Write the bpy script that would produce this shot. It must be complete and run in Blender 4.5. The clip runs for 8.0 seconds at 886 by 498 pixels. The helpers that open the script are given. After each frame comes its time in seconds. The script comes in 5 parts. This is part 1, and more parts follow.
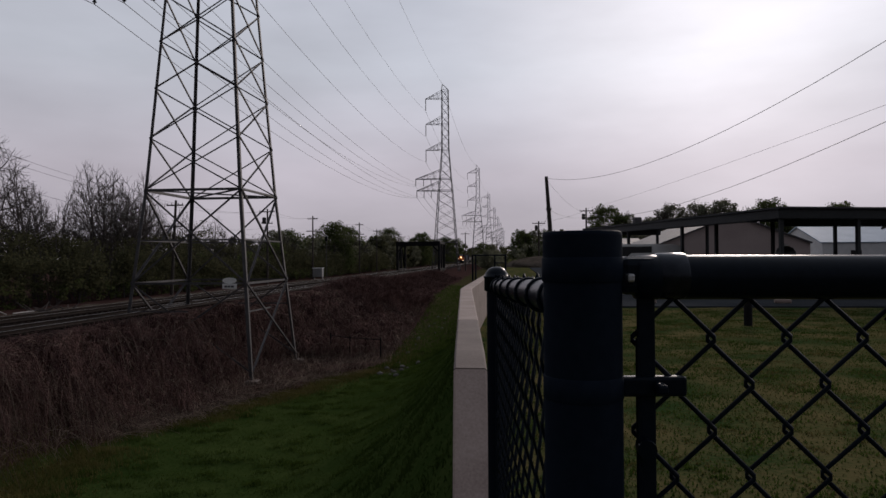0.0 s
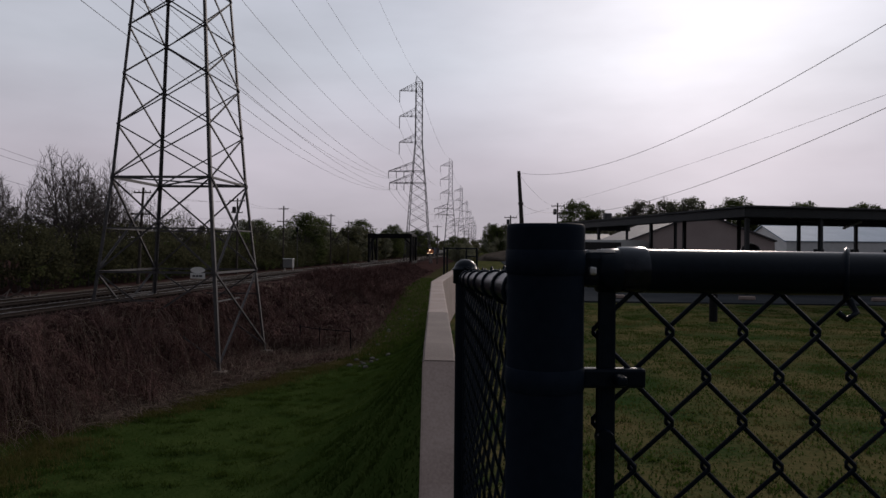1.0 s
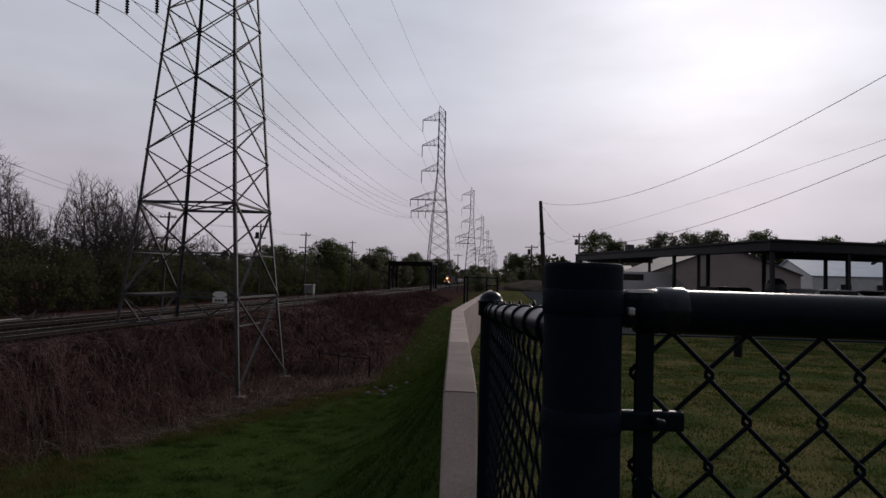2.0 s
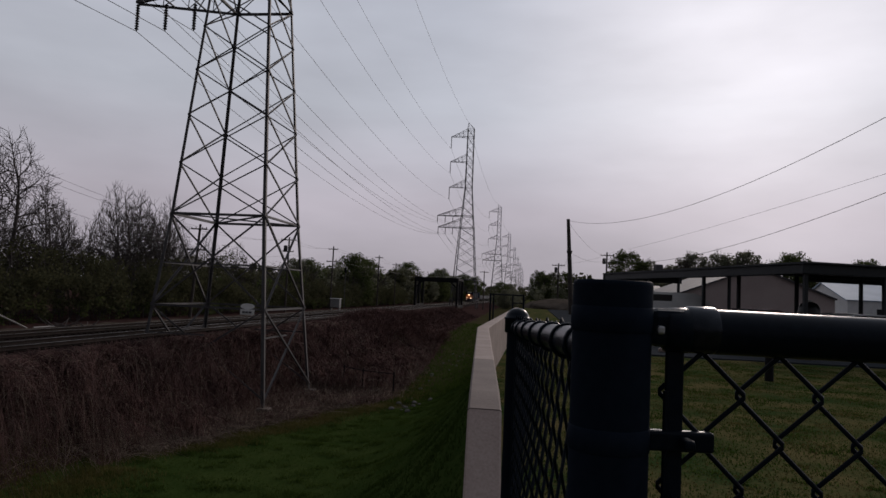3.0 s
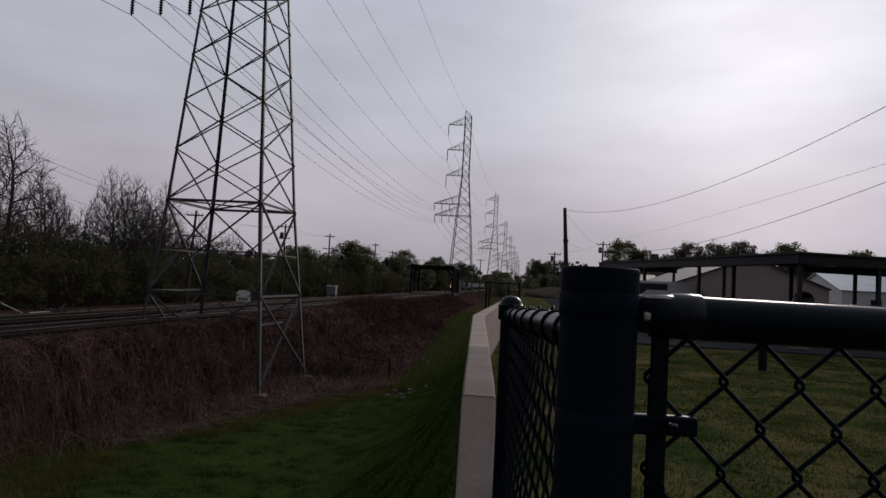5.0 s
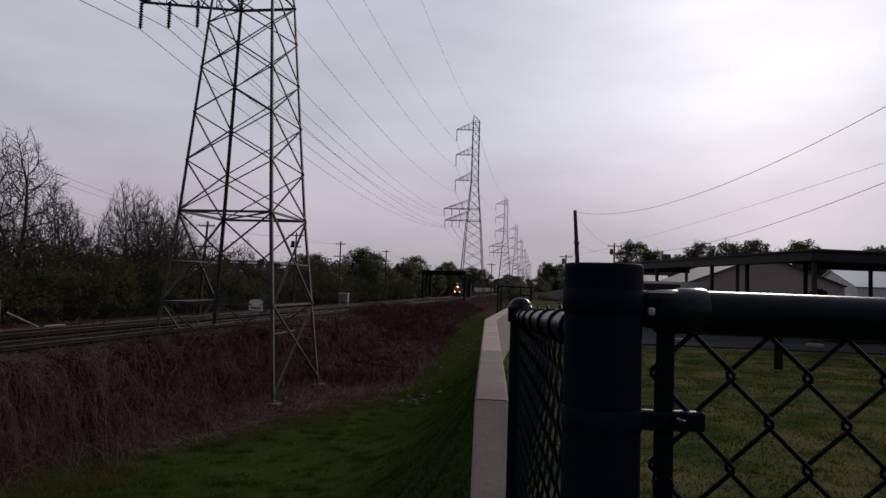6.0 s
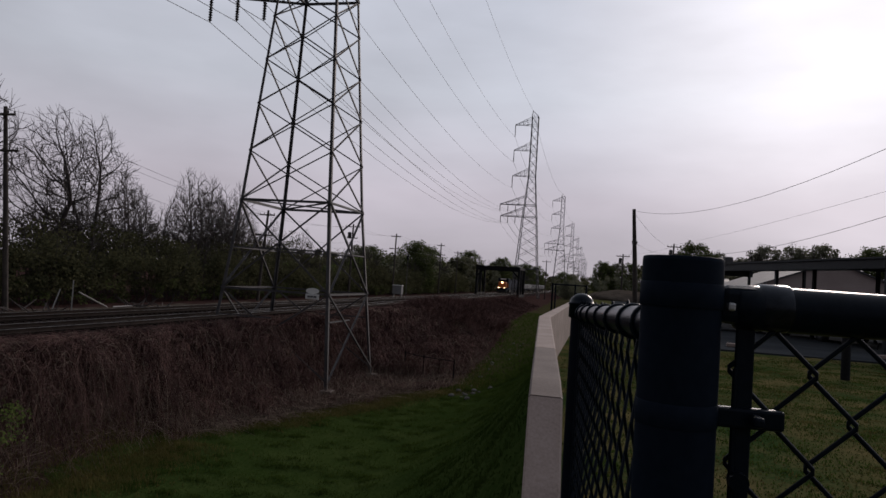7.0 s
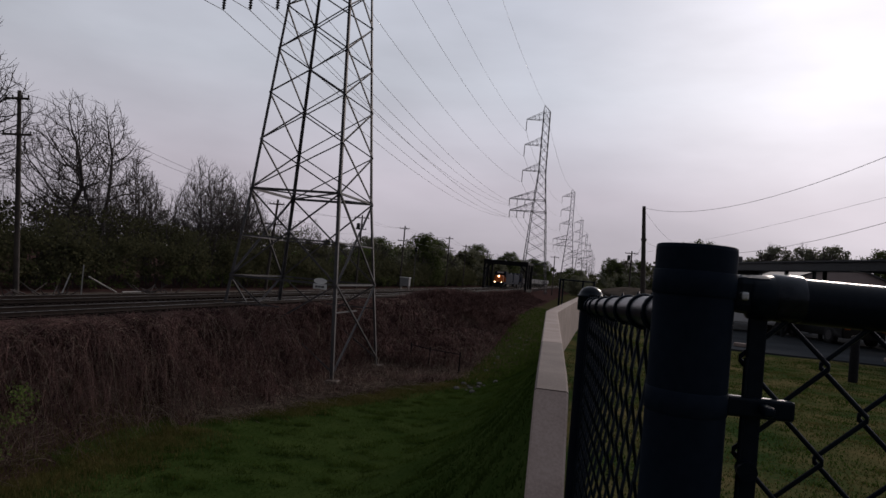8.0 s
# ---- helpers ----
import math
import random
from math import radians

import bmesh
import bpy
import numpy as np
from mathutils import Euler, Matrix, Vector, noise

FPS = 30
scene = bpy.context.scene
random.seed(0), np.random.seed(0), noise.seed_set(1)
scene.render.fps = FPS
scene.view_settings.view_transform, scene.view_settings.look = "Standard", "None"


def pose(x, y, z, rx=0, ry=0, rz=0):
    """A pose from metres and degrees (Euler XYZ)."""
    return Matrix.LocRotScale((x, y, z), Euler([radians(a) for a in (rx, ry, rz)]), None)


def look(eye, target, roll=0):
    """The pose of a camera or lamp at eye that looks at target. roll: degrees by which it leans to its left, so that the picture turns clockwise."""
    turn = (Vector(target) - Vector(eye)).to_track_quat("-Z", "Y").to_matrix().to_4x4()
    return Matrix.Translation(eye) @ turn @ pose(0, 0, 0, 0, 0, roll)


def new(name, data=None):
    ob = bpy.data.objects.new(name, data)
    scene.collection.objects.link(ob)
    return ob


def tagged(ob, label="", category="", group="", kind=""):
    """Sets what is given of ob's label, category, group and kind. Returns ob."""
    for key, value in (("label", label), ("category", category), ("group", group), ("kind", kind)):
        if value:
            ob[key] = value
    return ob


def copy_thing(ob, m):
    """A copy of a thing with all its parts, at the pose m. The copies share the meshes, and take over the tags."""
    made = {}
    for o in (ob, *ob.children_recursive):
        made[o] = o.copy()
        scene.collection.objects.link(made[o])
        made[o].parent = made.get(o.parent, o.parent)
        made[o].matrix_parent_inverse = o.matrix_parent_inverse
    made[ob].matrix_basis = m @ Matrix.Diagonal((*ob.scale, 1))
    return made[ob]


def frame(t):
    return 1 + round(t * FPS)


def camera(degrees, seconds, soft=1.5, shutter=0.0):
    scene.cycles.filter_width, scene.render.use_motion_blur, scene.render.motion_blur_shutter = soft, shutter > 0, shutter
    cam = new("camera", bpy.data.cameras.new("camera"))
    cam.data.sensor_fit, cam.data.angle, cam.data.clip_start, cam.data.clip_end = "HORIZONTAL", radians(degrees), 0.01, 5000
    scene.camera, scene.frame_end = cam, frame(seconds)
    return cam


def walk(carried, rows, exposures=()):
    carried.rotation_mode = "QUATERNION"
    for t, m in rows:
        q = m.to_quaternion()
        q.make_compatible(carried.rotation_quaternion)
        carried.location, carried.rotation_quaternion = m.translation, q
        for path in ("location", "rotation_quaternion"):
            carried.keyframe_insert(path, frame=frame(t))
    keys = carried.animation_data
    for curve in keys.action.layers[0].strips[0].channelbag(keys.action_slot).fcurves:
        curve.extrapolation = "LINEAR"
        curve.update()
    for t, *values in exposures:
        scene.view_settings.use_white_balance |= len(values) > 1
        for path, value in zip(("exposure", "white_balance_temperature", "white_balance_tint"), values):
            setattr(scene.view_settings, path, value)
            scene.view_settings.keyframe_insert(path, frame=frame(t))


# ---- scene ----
cam = camera(65.8, 8.0)
PATH = [
    (0, (0.003, 0.001, 1.551), (-0.205, 1.99, 1.575), -0.4),
    (0.5, (0.005, 0.0, 1.545), (-0.179, 1.991, 1.527), 0.2),
    (1, (0.01, 0.001, 1.549), (-0.116, 1.997, 1.552), 0.5),
    (1.5, (0.005, 0.008, 1.554), (-0.105, 2.004, 1.603), 1.7),
    (2, (-0.006, -0.001, 1.557), (-0.193, 1.988, 1.642), 1.5),
    (2.2, (-0.005, -0.001, 1.554), (-0.212, 1.987, 1.637), 1.6),
    (3.3, (-0.009, -0.013, 1.555), (-0.296, 1.962, 1.696), 2.4),
    (3.5, (-0.005, -0.025, 1.553), (-0.336, 1.943, 1.686), 1.0),
    (4, (-0.009, -0.036, 1.548), (-0.372, 1.927, 1.68), 2.8),
    (4.5, (-0.006, -0.028, 1.546), (-0.309, 1.946, 1.646), 3.6),
    (4.7, (-0.005, -0.02, 1.55), (-0.278, 1.959, 1.638), 3.6),
    (5.8, (0.009, -0.011, 1.555), (-0.239, 1.97, 1.677), 1.7),
    (6, (0.007, -0.014, 1.548), (-0.278, 1.962, 1.657), 1.8),
    (6.5, (-0.004, -0.027, 1.547), (-0.382, 1.934, 1.652), 2.3),
    (7, (-0.013, -0.025, 1.539), (-0.454, 1.924, 1.625), 3.8),
    (7.5, (-0.016, -0.038, 1.537), (-0.495, 1.903, 1.609), 3.5),
    (8, (-0.017, -0.028, 1.529), (-0.48, 1.917, 1.593), 5.1),
]
walk(cam, [(t, look(eye, goal, roll)) for t, eye, goal, roll in PATH], ((0, -0.04), (1.5, 0.03), (2.2, -0.03), (3.3, -0.2), (4.7, -0.18), (5.8, -0.04), (7, 0.03), (8, 0.02)))

# ---- light: overcast dusk, the sun behind thin cloud ahead and to the right ----
SUN_AZ, SUN_EL = radians(18), radians(21)
sun_way = Vector((math.sin(SUN_AZ) * math.cos(SUN_EL), math.cos(SUN_AZ) * math.cos(SUN_EL), math.sin(SUN_EL)))


def make_world():
    w = bpy.data.worlds.new("dusk_sky")
    scene.world = w
    w.use_nodes = True
    nt = w.node_tree
    nt.nodes.clear()
    n, l = nt.nodes.new, nt.links.new
    out, bg = n("ShaderNodeOutputWorld"), n("ShaderNodeBackground")
    sky = n("ShaderNodeTexSky")
    sky.sky_type, sky.sun_disc = "NISHITA", False
    sky.sun_elevation, sky.sun_rotation = SUN_EL, SUN_AZ
    tc, nz = n("ShaderNodeTexCoord"), n("ShaderNodeVectorMath")
    nz.operation = "NORMALIZE"
    l(tc.outputs["Generated"], nz.inputs[0])
    sep = n("ShaderNodeSeparateXYZ")
    l(nz.outputs[0], sep.inputs[0])
    ramp = n("ShaderNodeValToRGB")
    e = ramp.color_ramp.elements
    e[0].position, e[0].color = 0.0, (0.44, 0.405, 0.455, 1)
    e[1].position, e[1].color = 1.0, (0.40, 0.43, 0.50, 1)
    for p, c in ((0.12, (0.51, 0.472, 0.535, 1)), (0.26, (0.535, 0.553, 0.625, 1)), (0.5, (0.47, 0.495, 0.58, 1))):
        k = e.new(p)
        k.color = c
    l(sep.outputs[2], ramp.inputs[0])
    dot = n("ShaderNodeVectorMath")
    dot.operation = "DOT_PRODUCT"
    dot.inputs[1].default_value = sun_way
    l(nz.outputs[0], dot.inputs[0])
    glow = n("ShaderNodeMapRange")
    glow.interpolation_type = "LINEAR"
    glow.inputs[1].default_value, glow.inputs[2].default_value = 0.90, 1.0
    l(dot.outputs["Value"], glow.inputs[0])
    noise_a = n("ShaderNodeTexNoise")
    noise_a.inputs["Scale"].default_value, noise_a.inputs["Detail"].default_value = 2.2, 5
    stretch = n("ShaderNodeVectorMath")
    stretch.operation = "MULTIPLY"
    stretch.inputs[1].default_value = (1, 1, 3.2)
    l(nz.outputs[0], stretch.inputs[0])
    l(stretch.outputs[0], noise_a.inputs["Vector"])
    cl = n("ShaderNodeMapRange")
    cl.inputs[1].default_value, cl.inputs[2].default_value = 0.3, 0.72
    cl.inputs[3].default_value, cl.inputs[4].default_value = 0.84, 1.16
    l(noise_a.outputs["Fac"], cl.inputs[0])
    mul = n("ShaderNodeVectorMath")
    mul.operation = "MULTIPLY"
    # the whole dome dims away from the low sun
    dim = n("ShaderNodeMapRange")
    dim.interpolation_type = "SMOOTHSTEP"
    dim.inputs[1].default_value, dim.inputs[2].default_value = -0.75, 0.93
    dim.inputs[3].default_value, dim.inputs[4].default_value = 0.24, 1.04
    l(dot.outputs["Value"], dim.inputs[0])
    both = n("ShaderNodeMath")
    both.operation = "MULTIPLY"
    l(dim.outputs[0], both.inputs[0])
    l(cl.outputs[0], both.inputs[1])
    l(ramp.outputs[0], mul.inputs[0])
    l(both.outputs[0], mul.inputs[1])
    gl = n("ShaderNodeVectorMath")
    gl.operation = "SCALE"
    gl.inputs[0].default_value = (0.44, 0.39, 0.385)
    gm = n("ShaderNodeMath")
    gm.operation = "MULTIPLY"
    soft_glow = n("ShaderNodeMath")
    soft_glow.operation = "POWER"
    soft_glow.inputs[1].default_value = 2.2
    l(glow.outputs[0], soft_glow.inputs[0])
    l(soft_glow.outputs[0], gm.inputs[0])
    l(cl.outputs[0], gm.inputs[1])
    l(gm.outputs[0], gl.inputs["Scale"])
    add = n("ShaderNodeVectorMath")
    l(mul.outputs[0], add.inputs[0])
    l(gl.outputs[0], add.inputs[1])
    sk = n("ShaderNodeVectorMath")
    sk.operation = "SCALE"
    sk.inputs["Scale"].default_value = 0.0005
    l(sky.outputs[0], sk.inputs[0])
    fin = n("ShaderNodeVectorMath")
    l(add.outputs[0], fin.inputs[0])
    l(sk.outputs[0], fin.inputs[1])
    l(fin.outputs[0], bg.inputs["Color"])
    bg.inputs["Strength"].default_value = 1.0
    l(bg.outputs[0], out.inputs["Surface"])


make_world()
sun = new("sun", bpy.data.lights.new("sun", "SUN"))
sun.data.energy, sun.data.angle, sun.data.color = 1.3, radians(10), (1.0, 0.86, 0.78)
sun.matrix_world = look(sun_way * 50, (0, 0, 0))


# ---- materials ----
def material(name, a, b, rough=0.8, scale=3.0, fine=40.0, bump=0.3, metal=0.0, dist=0.01, spread=0.12, spec=0.4, lo=0.36, hi=0.64, grain=0.45):
    """Colour between a and b by coarse and fine noise, with fine relief and a small change from piece to piece."""
    m = bpy.data.materials.new(name)
    m.use_nodes = True
    nt = m.node_tree
    n, l = nt.nodes.new, nt.links.new
    p = nt.nodes["Principled BSDF"]
    tc = n("ShaderNodeTexCoord")
    big, small = n("ShaderNodeTexNoise"), n("ShaderNodeTexNoise")
    for t, s in ((big, scale), (small, fine)):
        t.inputs["Scale"].default_value, t.inputs["Detail"].default_value = s, 4
        l(tc.outputs["Object"], t.inputs["Vector"])
    mix = n("ShaderNodeMath")
    mix.operation = "MULTIPLY_ADD"
    mix.inputs[1].default_value = grain
    l(small.outputs["Fac"], mix.inputs[0])
    half = n("ShaderNodeMath")
    half.operation = "MULTIPLY"
    half.inputs[1].default_value = 1 - grain
    l(big.outputs["Fac"], half.inputs[0])
    l(half.outputs[0], mix.inputs[2])
    ramp = n("ShaderNodeValToRGB")
    e = ramp.color_ramp.elements
    e[0].position, e[0].color = lo, (*a, 1)
    e[1].position, e[1].color = hi, (*b, 1)
    l(mix.outputs[0], ramp.inputs[0])
    info, hsv, mr = n("ShaderNodeObjectInfo"), n("ShaderNodeHueSaturation"), n("ShaderNodeMapRange")
    mr.inputs[3].default_value, mr.inputs[4].default_value = 1 - spread, 1 + spread
    l(info.outputs["Random"], mr.inputs[0])
    l(mr.outputs[0], hsv.inputs["Value"])
    l(ramp.outputs[0], hsv.inputs["Color"])
    l(hsv.outputs[0], p.inputs["Base Color"])
    p.inputs["Roughness"].default_value, p.inputs["Metallic"].default_value = rough, metal
    p.inputs["Specular IOR Level"].default_value = spec
    if bump:
        bp = n("ShaderNodeBump")
        bp.inputs["Strength"].default_value, bp.inputs["Distance"].default_value = bump, dist
        l(small.outputs["Fac"], bp.inputs["Height"])
        l(bp.outputs[0], p.inputs["Normal"])
    return m


def leafy(name, a, b, rough=0.85, through_light=0.0, single=0.6, scale=0.35, lo=0.1, hi=0.8):
    """Foliage and canes: colour varies from island to island and slowly over the place."""
    m = bpy.data.materials.new(name)
    m.use_nodes = True
    nt = m.node_tree
    n, l = nt.nodes.new, nt.links.new
    p = nt.nodes["Principled BSDF"]
    g, tc, t = n("ShaderNodeNewGeometry"), n("ShaderNodeTexCoord"), n("ShaderNodeTexNoise")
    t.inputs["Scale"].default_value, t.inputs["Detail"].default_value = scale, 3
    l(tc.outputs["Object"], t.inputs["Vector"])
    ad = n("ShaderNodeMath")
    ad.operation = "MULTIPLY_ADD"
    ad.inputs[1].default_value = single
    sub = n("ShaderNodeMath")
    sub.inputs[1].default_value = -single / 2
    l(t.outputs["Fac"], sub.inputs[0])
    l(g.outputs["Random Per Island"], ad.inputs[0])
    l(sub.outputs[0], ad.inputs[2])
    ramp = n("ShaderNodeValToRGB")
    e = ramp.color_ramp.elements
    e[0].position, e[0].color = lo, (*a, 1)
    e[1].position, e[1].color = hi, (*b, 1)
    l(ad.outputs[0], ramp.inputs[0])
    l(ramp.outputs[0], p.inputs["Base Color"])
    p.inputs["Roughness"].default_value = rough
    p.inputs["Specular IOR Level"].default_value = 0.0
    if through_light:
        tr, mx = n("ShaderNodeBsdfTranslucent"), n("ShaderNodeMixShader")
        l(ramp.outputs[0], tr.inputs["Color"])
        mx.inputs[0].default_value = through_light
        l(p.outputs[0], mx.inputs[1])
        l(tr.outputs[0], mx.inputs[2])
        l(mx.outputs[0], nt.nodes["Material Output"].inputs["Surface"])
    return m


def lamp_glow(name, colour, strength):
    m = bpy.data.materials.new(name)
    m.use_nodes = True
    p = m.node_tree.nodes["Principled BSDF"]
    p.inputs["Base Color"].default_value = (*colour, 1)
    p.inputs["Emission Color"].default_value = (*colour, 1)
    p.inputs["Emission Strength"].default_value = strength
    return m


M_LAWN = material("lawn_soil", (0.026, 0.046, 0.015), (0.104, 0.084, 0.038), 0.95, 0.9, 22, 0.5, dist=0.015, spec=0.0, lo=0.40, hi=0.60, grain=0.32)
M_BANK = material("bank_grass_soil", (0.019, 0.035, 0.008), (0.042, 0.058, 0.017), 0.95, 0.5, 8, 0.2, dist=0.04, spec=0.0)
M_BRUSHSOIL = material("leaf_litter", (0.028, 0.016, 0.015), (0.062, 0.036, 0.032), 0.95, 0.8, 14, 0.8, dist=0.03, spec=0.0)
M_OLIVE = material("rough_olive_grass", (0.030, 0.030, 0.014), (0.060, 0.052, 0.026), 0.95, 0.6, 9, 0.8, dist=0.04, spec=0.0)
M_BALLAST = material("ballast", (0.019, 0.0145, 0.0135), (0.046, 0.036, 0.033), 0.95, 1.2, 18, 1.0, dist=0.05, spec=0.0)
M_DIRT = material("pale_dirt", (0.05, 0.041, 0.034), (0.11, 0.09, 0.074), 0.95, 0.8, 12, 0.6, dist=0.03, spec=0.0)
M_ASPHALT = material("asphalt", (0.026, 0.028, 0.031), (0.05, 0.053, 0.057), 0.9, 0.4, 30, 0.4, spec=0.0)
M_CONC = material("weathered_concrete", (0.215, 0.160, 0.138), (0.325, 0.252, 0.222), 0.85, 3.0, 60, 0.5, dist=0.004)
M_CONCD = material("stained_concrete", (0.115, 0.086, 0.074), (0.175, 0.136, 0.119), 0.88, 4.0, 60, 0.5, dist=0.004)
M_VINYL = material("black_vinyl", (0.003, 0.006, 0.011), (0.007, 0.011, 0.019), 0.3, 6, 120, 0.08, dist=0.001, spec=0.10)
M_POST = material("dull_black_coating", (0.005, 0.009, 0.017), (0.009, 0.014, 0.024), 0.65, 6, 90, 0.12, dist=0.001, spec=0.03)
M_CUP = material("worn_rail_end", (0.008, 0.011, 0.018), (0.022, 0.026, 0.035), 0.26, 18, 120, 0.2, metal=0.5, dist=0.001)
M_ZINC = material("bright_tag", (0.30, 0.30, 0.31), (0.45, 0.45, 0.46), 0.4, 20, 120, 0.1, metal=0.8)
M_STEEL = material("galvanised_steel", (0.046, 0.043, 0.046), (0.110, 0.103, 0.106), 0.65, 1.5, 20, 0.2, metal=0.25)
M_STEELF = material("distant_steel", (0.055, 0.051, 0.057), (0.09, 0.084, 0.09), 0.7, 1.5, 20, 0.1, metal=0.1)
M_INSUL = material("brown_glaze", (0.022, 0.018, 0.018), (0.04, 0.034, 0.032), 0.3, 5, 30, 0.1)
M_WIRE = material("cable", (0.05, 0.05, 0.055), (0.08, 0.08, 0.085), 0.6, 5, 30, 0)
M_RAIL = material("rail_steel", (0.020, 0.014, 0.012), (0.040, 0.029, 0.024), 0.85, 2, 40, 0.2, spec=0.1)
M_RAILTOP = material("polished_rail_head", (0.32, 0.29, 0.28), (0.46, 0.42, 0.40), 0.3, 2, 40, 0.05, metal=0.9)
M_TIE = material("sleeper_wood", (0.014, 0.011, 0.01), (0.03, 0.024, 0.02), 0.9, 3, 30, 0.6, spec=0.0)
M_BRIDGE = material("painted_bridge_steel", (0.010, 0.010, 0.012), (0.020, 0.019, 0.021), 0.85, 1, 12, 0.2, spec=0.08)
M_POLE = material("creosoted_wood", (0.03, 0.024, 0.022), (0.075, 0.06, 0.05), 0.9, 2, 25, 0.5)
M_BARK = material("bark", (0.038, 0.031, 0.029), (0.09, 0.074, 0.068), 0.95, 2, 25, 0.6)
M_ROOF = material("dark_metal_roof", (0.014, 0.016, 0.019), (0.028, 0.031, 0.035), 0.5, 0.6, 12, 0.15, spec=0.25)
M_TAN = material("tan_wall", (0.38, 0.30, 0.28), (0.48, 0.39, 0.365), 0.9, 0.4, 14, 0.3)
M_BLUEROOF = material("pale_blue_roof", (0.35, 0.42, 0.50), (0.45, 0.52, 0.60), 0.6, 0.5, 12, 0.1)
M_WHITE = material("white_paint", (0.62, 0.61, 0.60), (0.75, 0.74, 0.73), 0.5, 1.5, 30, 0.1)
M_DARKGLASS = material("dark_glass", (0.01, 0.012, 0.014), (0.015, 0.017, 0.02), 0.08, 3, 30, 0)
M_RUBBER = material("tyre_rubber", (0.012, 0.012, 0.012), (0.025, 0.025, 0.025), 0.85, 8, 60, 0.3)
M_ORANGE = material("loco_orange", (0.42, 0.10, 0.02), (0.55, 0.15, 0.03), 0.5, 1, 12, 0.1)
M_LOCO = material("loco_blue", (0.010, 0.015, 0.028), (0.016, 0.022, 0.038), 0.85, 1, 12, 0.1, spec=0.03)
M_CARGREY = material("freight_grey", (0.20, 0.20, 0.20), (0.34, 0.33, 0.33), 0.7, 0.7, 8, 0.1, spread=0.3)
M_STONE = material("grey_stone", (0.07, 0.065, 0.06), (0.15, 0.14, 0.13), 0.9, 4, 30, 0.5, spec=0.1)
M_BOARD = material("weathered_board", (0.22, 0.21, 0.20), (0.36, 0.34, 0.32), 0.85, 3, 40, 0.3)
M_HEAD = lamp_glow("headlight_glow", (1.0, 0.62, 0.35), 14)
M_CANES = leafy("bare_canes", (0.026, 0.015, 0.016), (0.20, 0.121, 0.108), 0.85, 0.0, 0.42, 0.75, 0.26, 0.72)
M_CANESPALE = leafy("dry_canes", (0.10, 0.075, 0.058), (0.30, 0.232, 0.185))
M_GRASS = leafy("green_blades", (0.023, 0.044, 0.007), (0.050, 0.074, 0.017), 0.8, 0.5, 0.3, 0.8)
M_GRASSDRY = leafy("lawn_blades", (0.062, 0.074, 0.020), (0.150, 0.120, 0.047), 0.9, 0.25, 0.25, 0.7)
M_GRASSLAWN = leafy("lawn_green_blades", (0.028, 0.052, 0.013), (0.112, 0.092, 0.038), 0.9, 0.25, 0.14, 0.8, 0.40, 0.60)
M_LEAF = leafy("spring_leaves", (0.040, 0.052, 0.020), (0.105, 0.122, 0.050), 0.7, 0.4)
M_LEAFDARK = leafy("thicket_leaves", (0.040, 0.041, 0.023), (0.098, 0.096, 0.052), 0.8, 0.35)
# greyed and lightened so the colour carries haze over the far trees
M_LEAFHAZE = leafy("hazed_green_leaves", (0.085, 0.088, 0.06), (0.18, 0.18, 0.125), 0.8, 0.5)
M_LEAFBRIGHT = leafy("fresh_leaves", (0.06, 0.09, 0.025), (0.15, 0.19, 0.06), 0.7, 0.5)


# ---- mesh helpers ----
def mesh_of(name, verts, faces, mat, smooth=False):
    me = bpy.data.meshes.new(name)
    me.from_pydata([tuple(v) for v in verts], [], [tuple(f) for f in faces])
    me.materials.append(mat)
    if smooth:
        me.polygons.foreach_set("use_smooth", [True] * len(me.polygons))
    me.update()
    return me


def quick(name, co, tris, mat):
    """A large joined mesh out of numpy arrays of corners and triangles."""
    me = bpy.data.meshes.new(name)
    me.vertices.add(len(co))
    me.vertices.foreach_set("co", np.asarray(co, np.float32).ravel())
    me.loops.add(len(tris) * 3)
    me.loops.foreach_set("vertex_index", np.asarray(tris, np.int32).ravel())
    me.polygons.add(len(tris))
    me.polygons.foreach_set("loop_start", np.arange(len(tris), dtype=np.int32) * 3)
    me.materials.append(mat)
    me.update(calc_edges=True)
    return me


def empty(name, m=None):
    ob = new(name)
    if m is not None:
        ob.matrix_basis = m
    return ob


def under(name, me, parent, label="", m=None):
    ob = new(name, me)
    ob.parent = parent
    if m is not None:
        ob.matrix_basis = m
    if label:
        ob["label"] = label
    return ob


def part(name, bm, mat, parent, label="", smooth=False, m=None):
    me = bpy.data.meshes.new(name)
    bm.to_mesh(me)
    bm.free()
    me.materials.append(mat)
    if smooth:
        me.polygons.foreach_set("use_smooth", [True] * len(me.polygons))
    return under(name, me, parent, label, m)


def box(size, at=(0, 0, 0), bevel=0.0):
    bm = bmesh.new()
    bmesh.ops.create_cube(bm, size=1)
    bmesh.ops.scale(bm, vec=size, verts=bm.verts)
    bmesh.ops.translate(bm, vec=at, verts=bm.verts)
    if bevel:
        bmesh.ops.bevel(bm, geom=bm.edges[:], offset=bevel, segments=2, affect="EDGES", profile=0.5)
    return bm


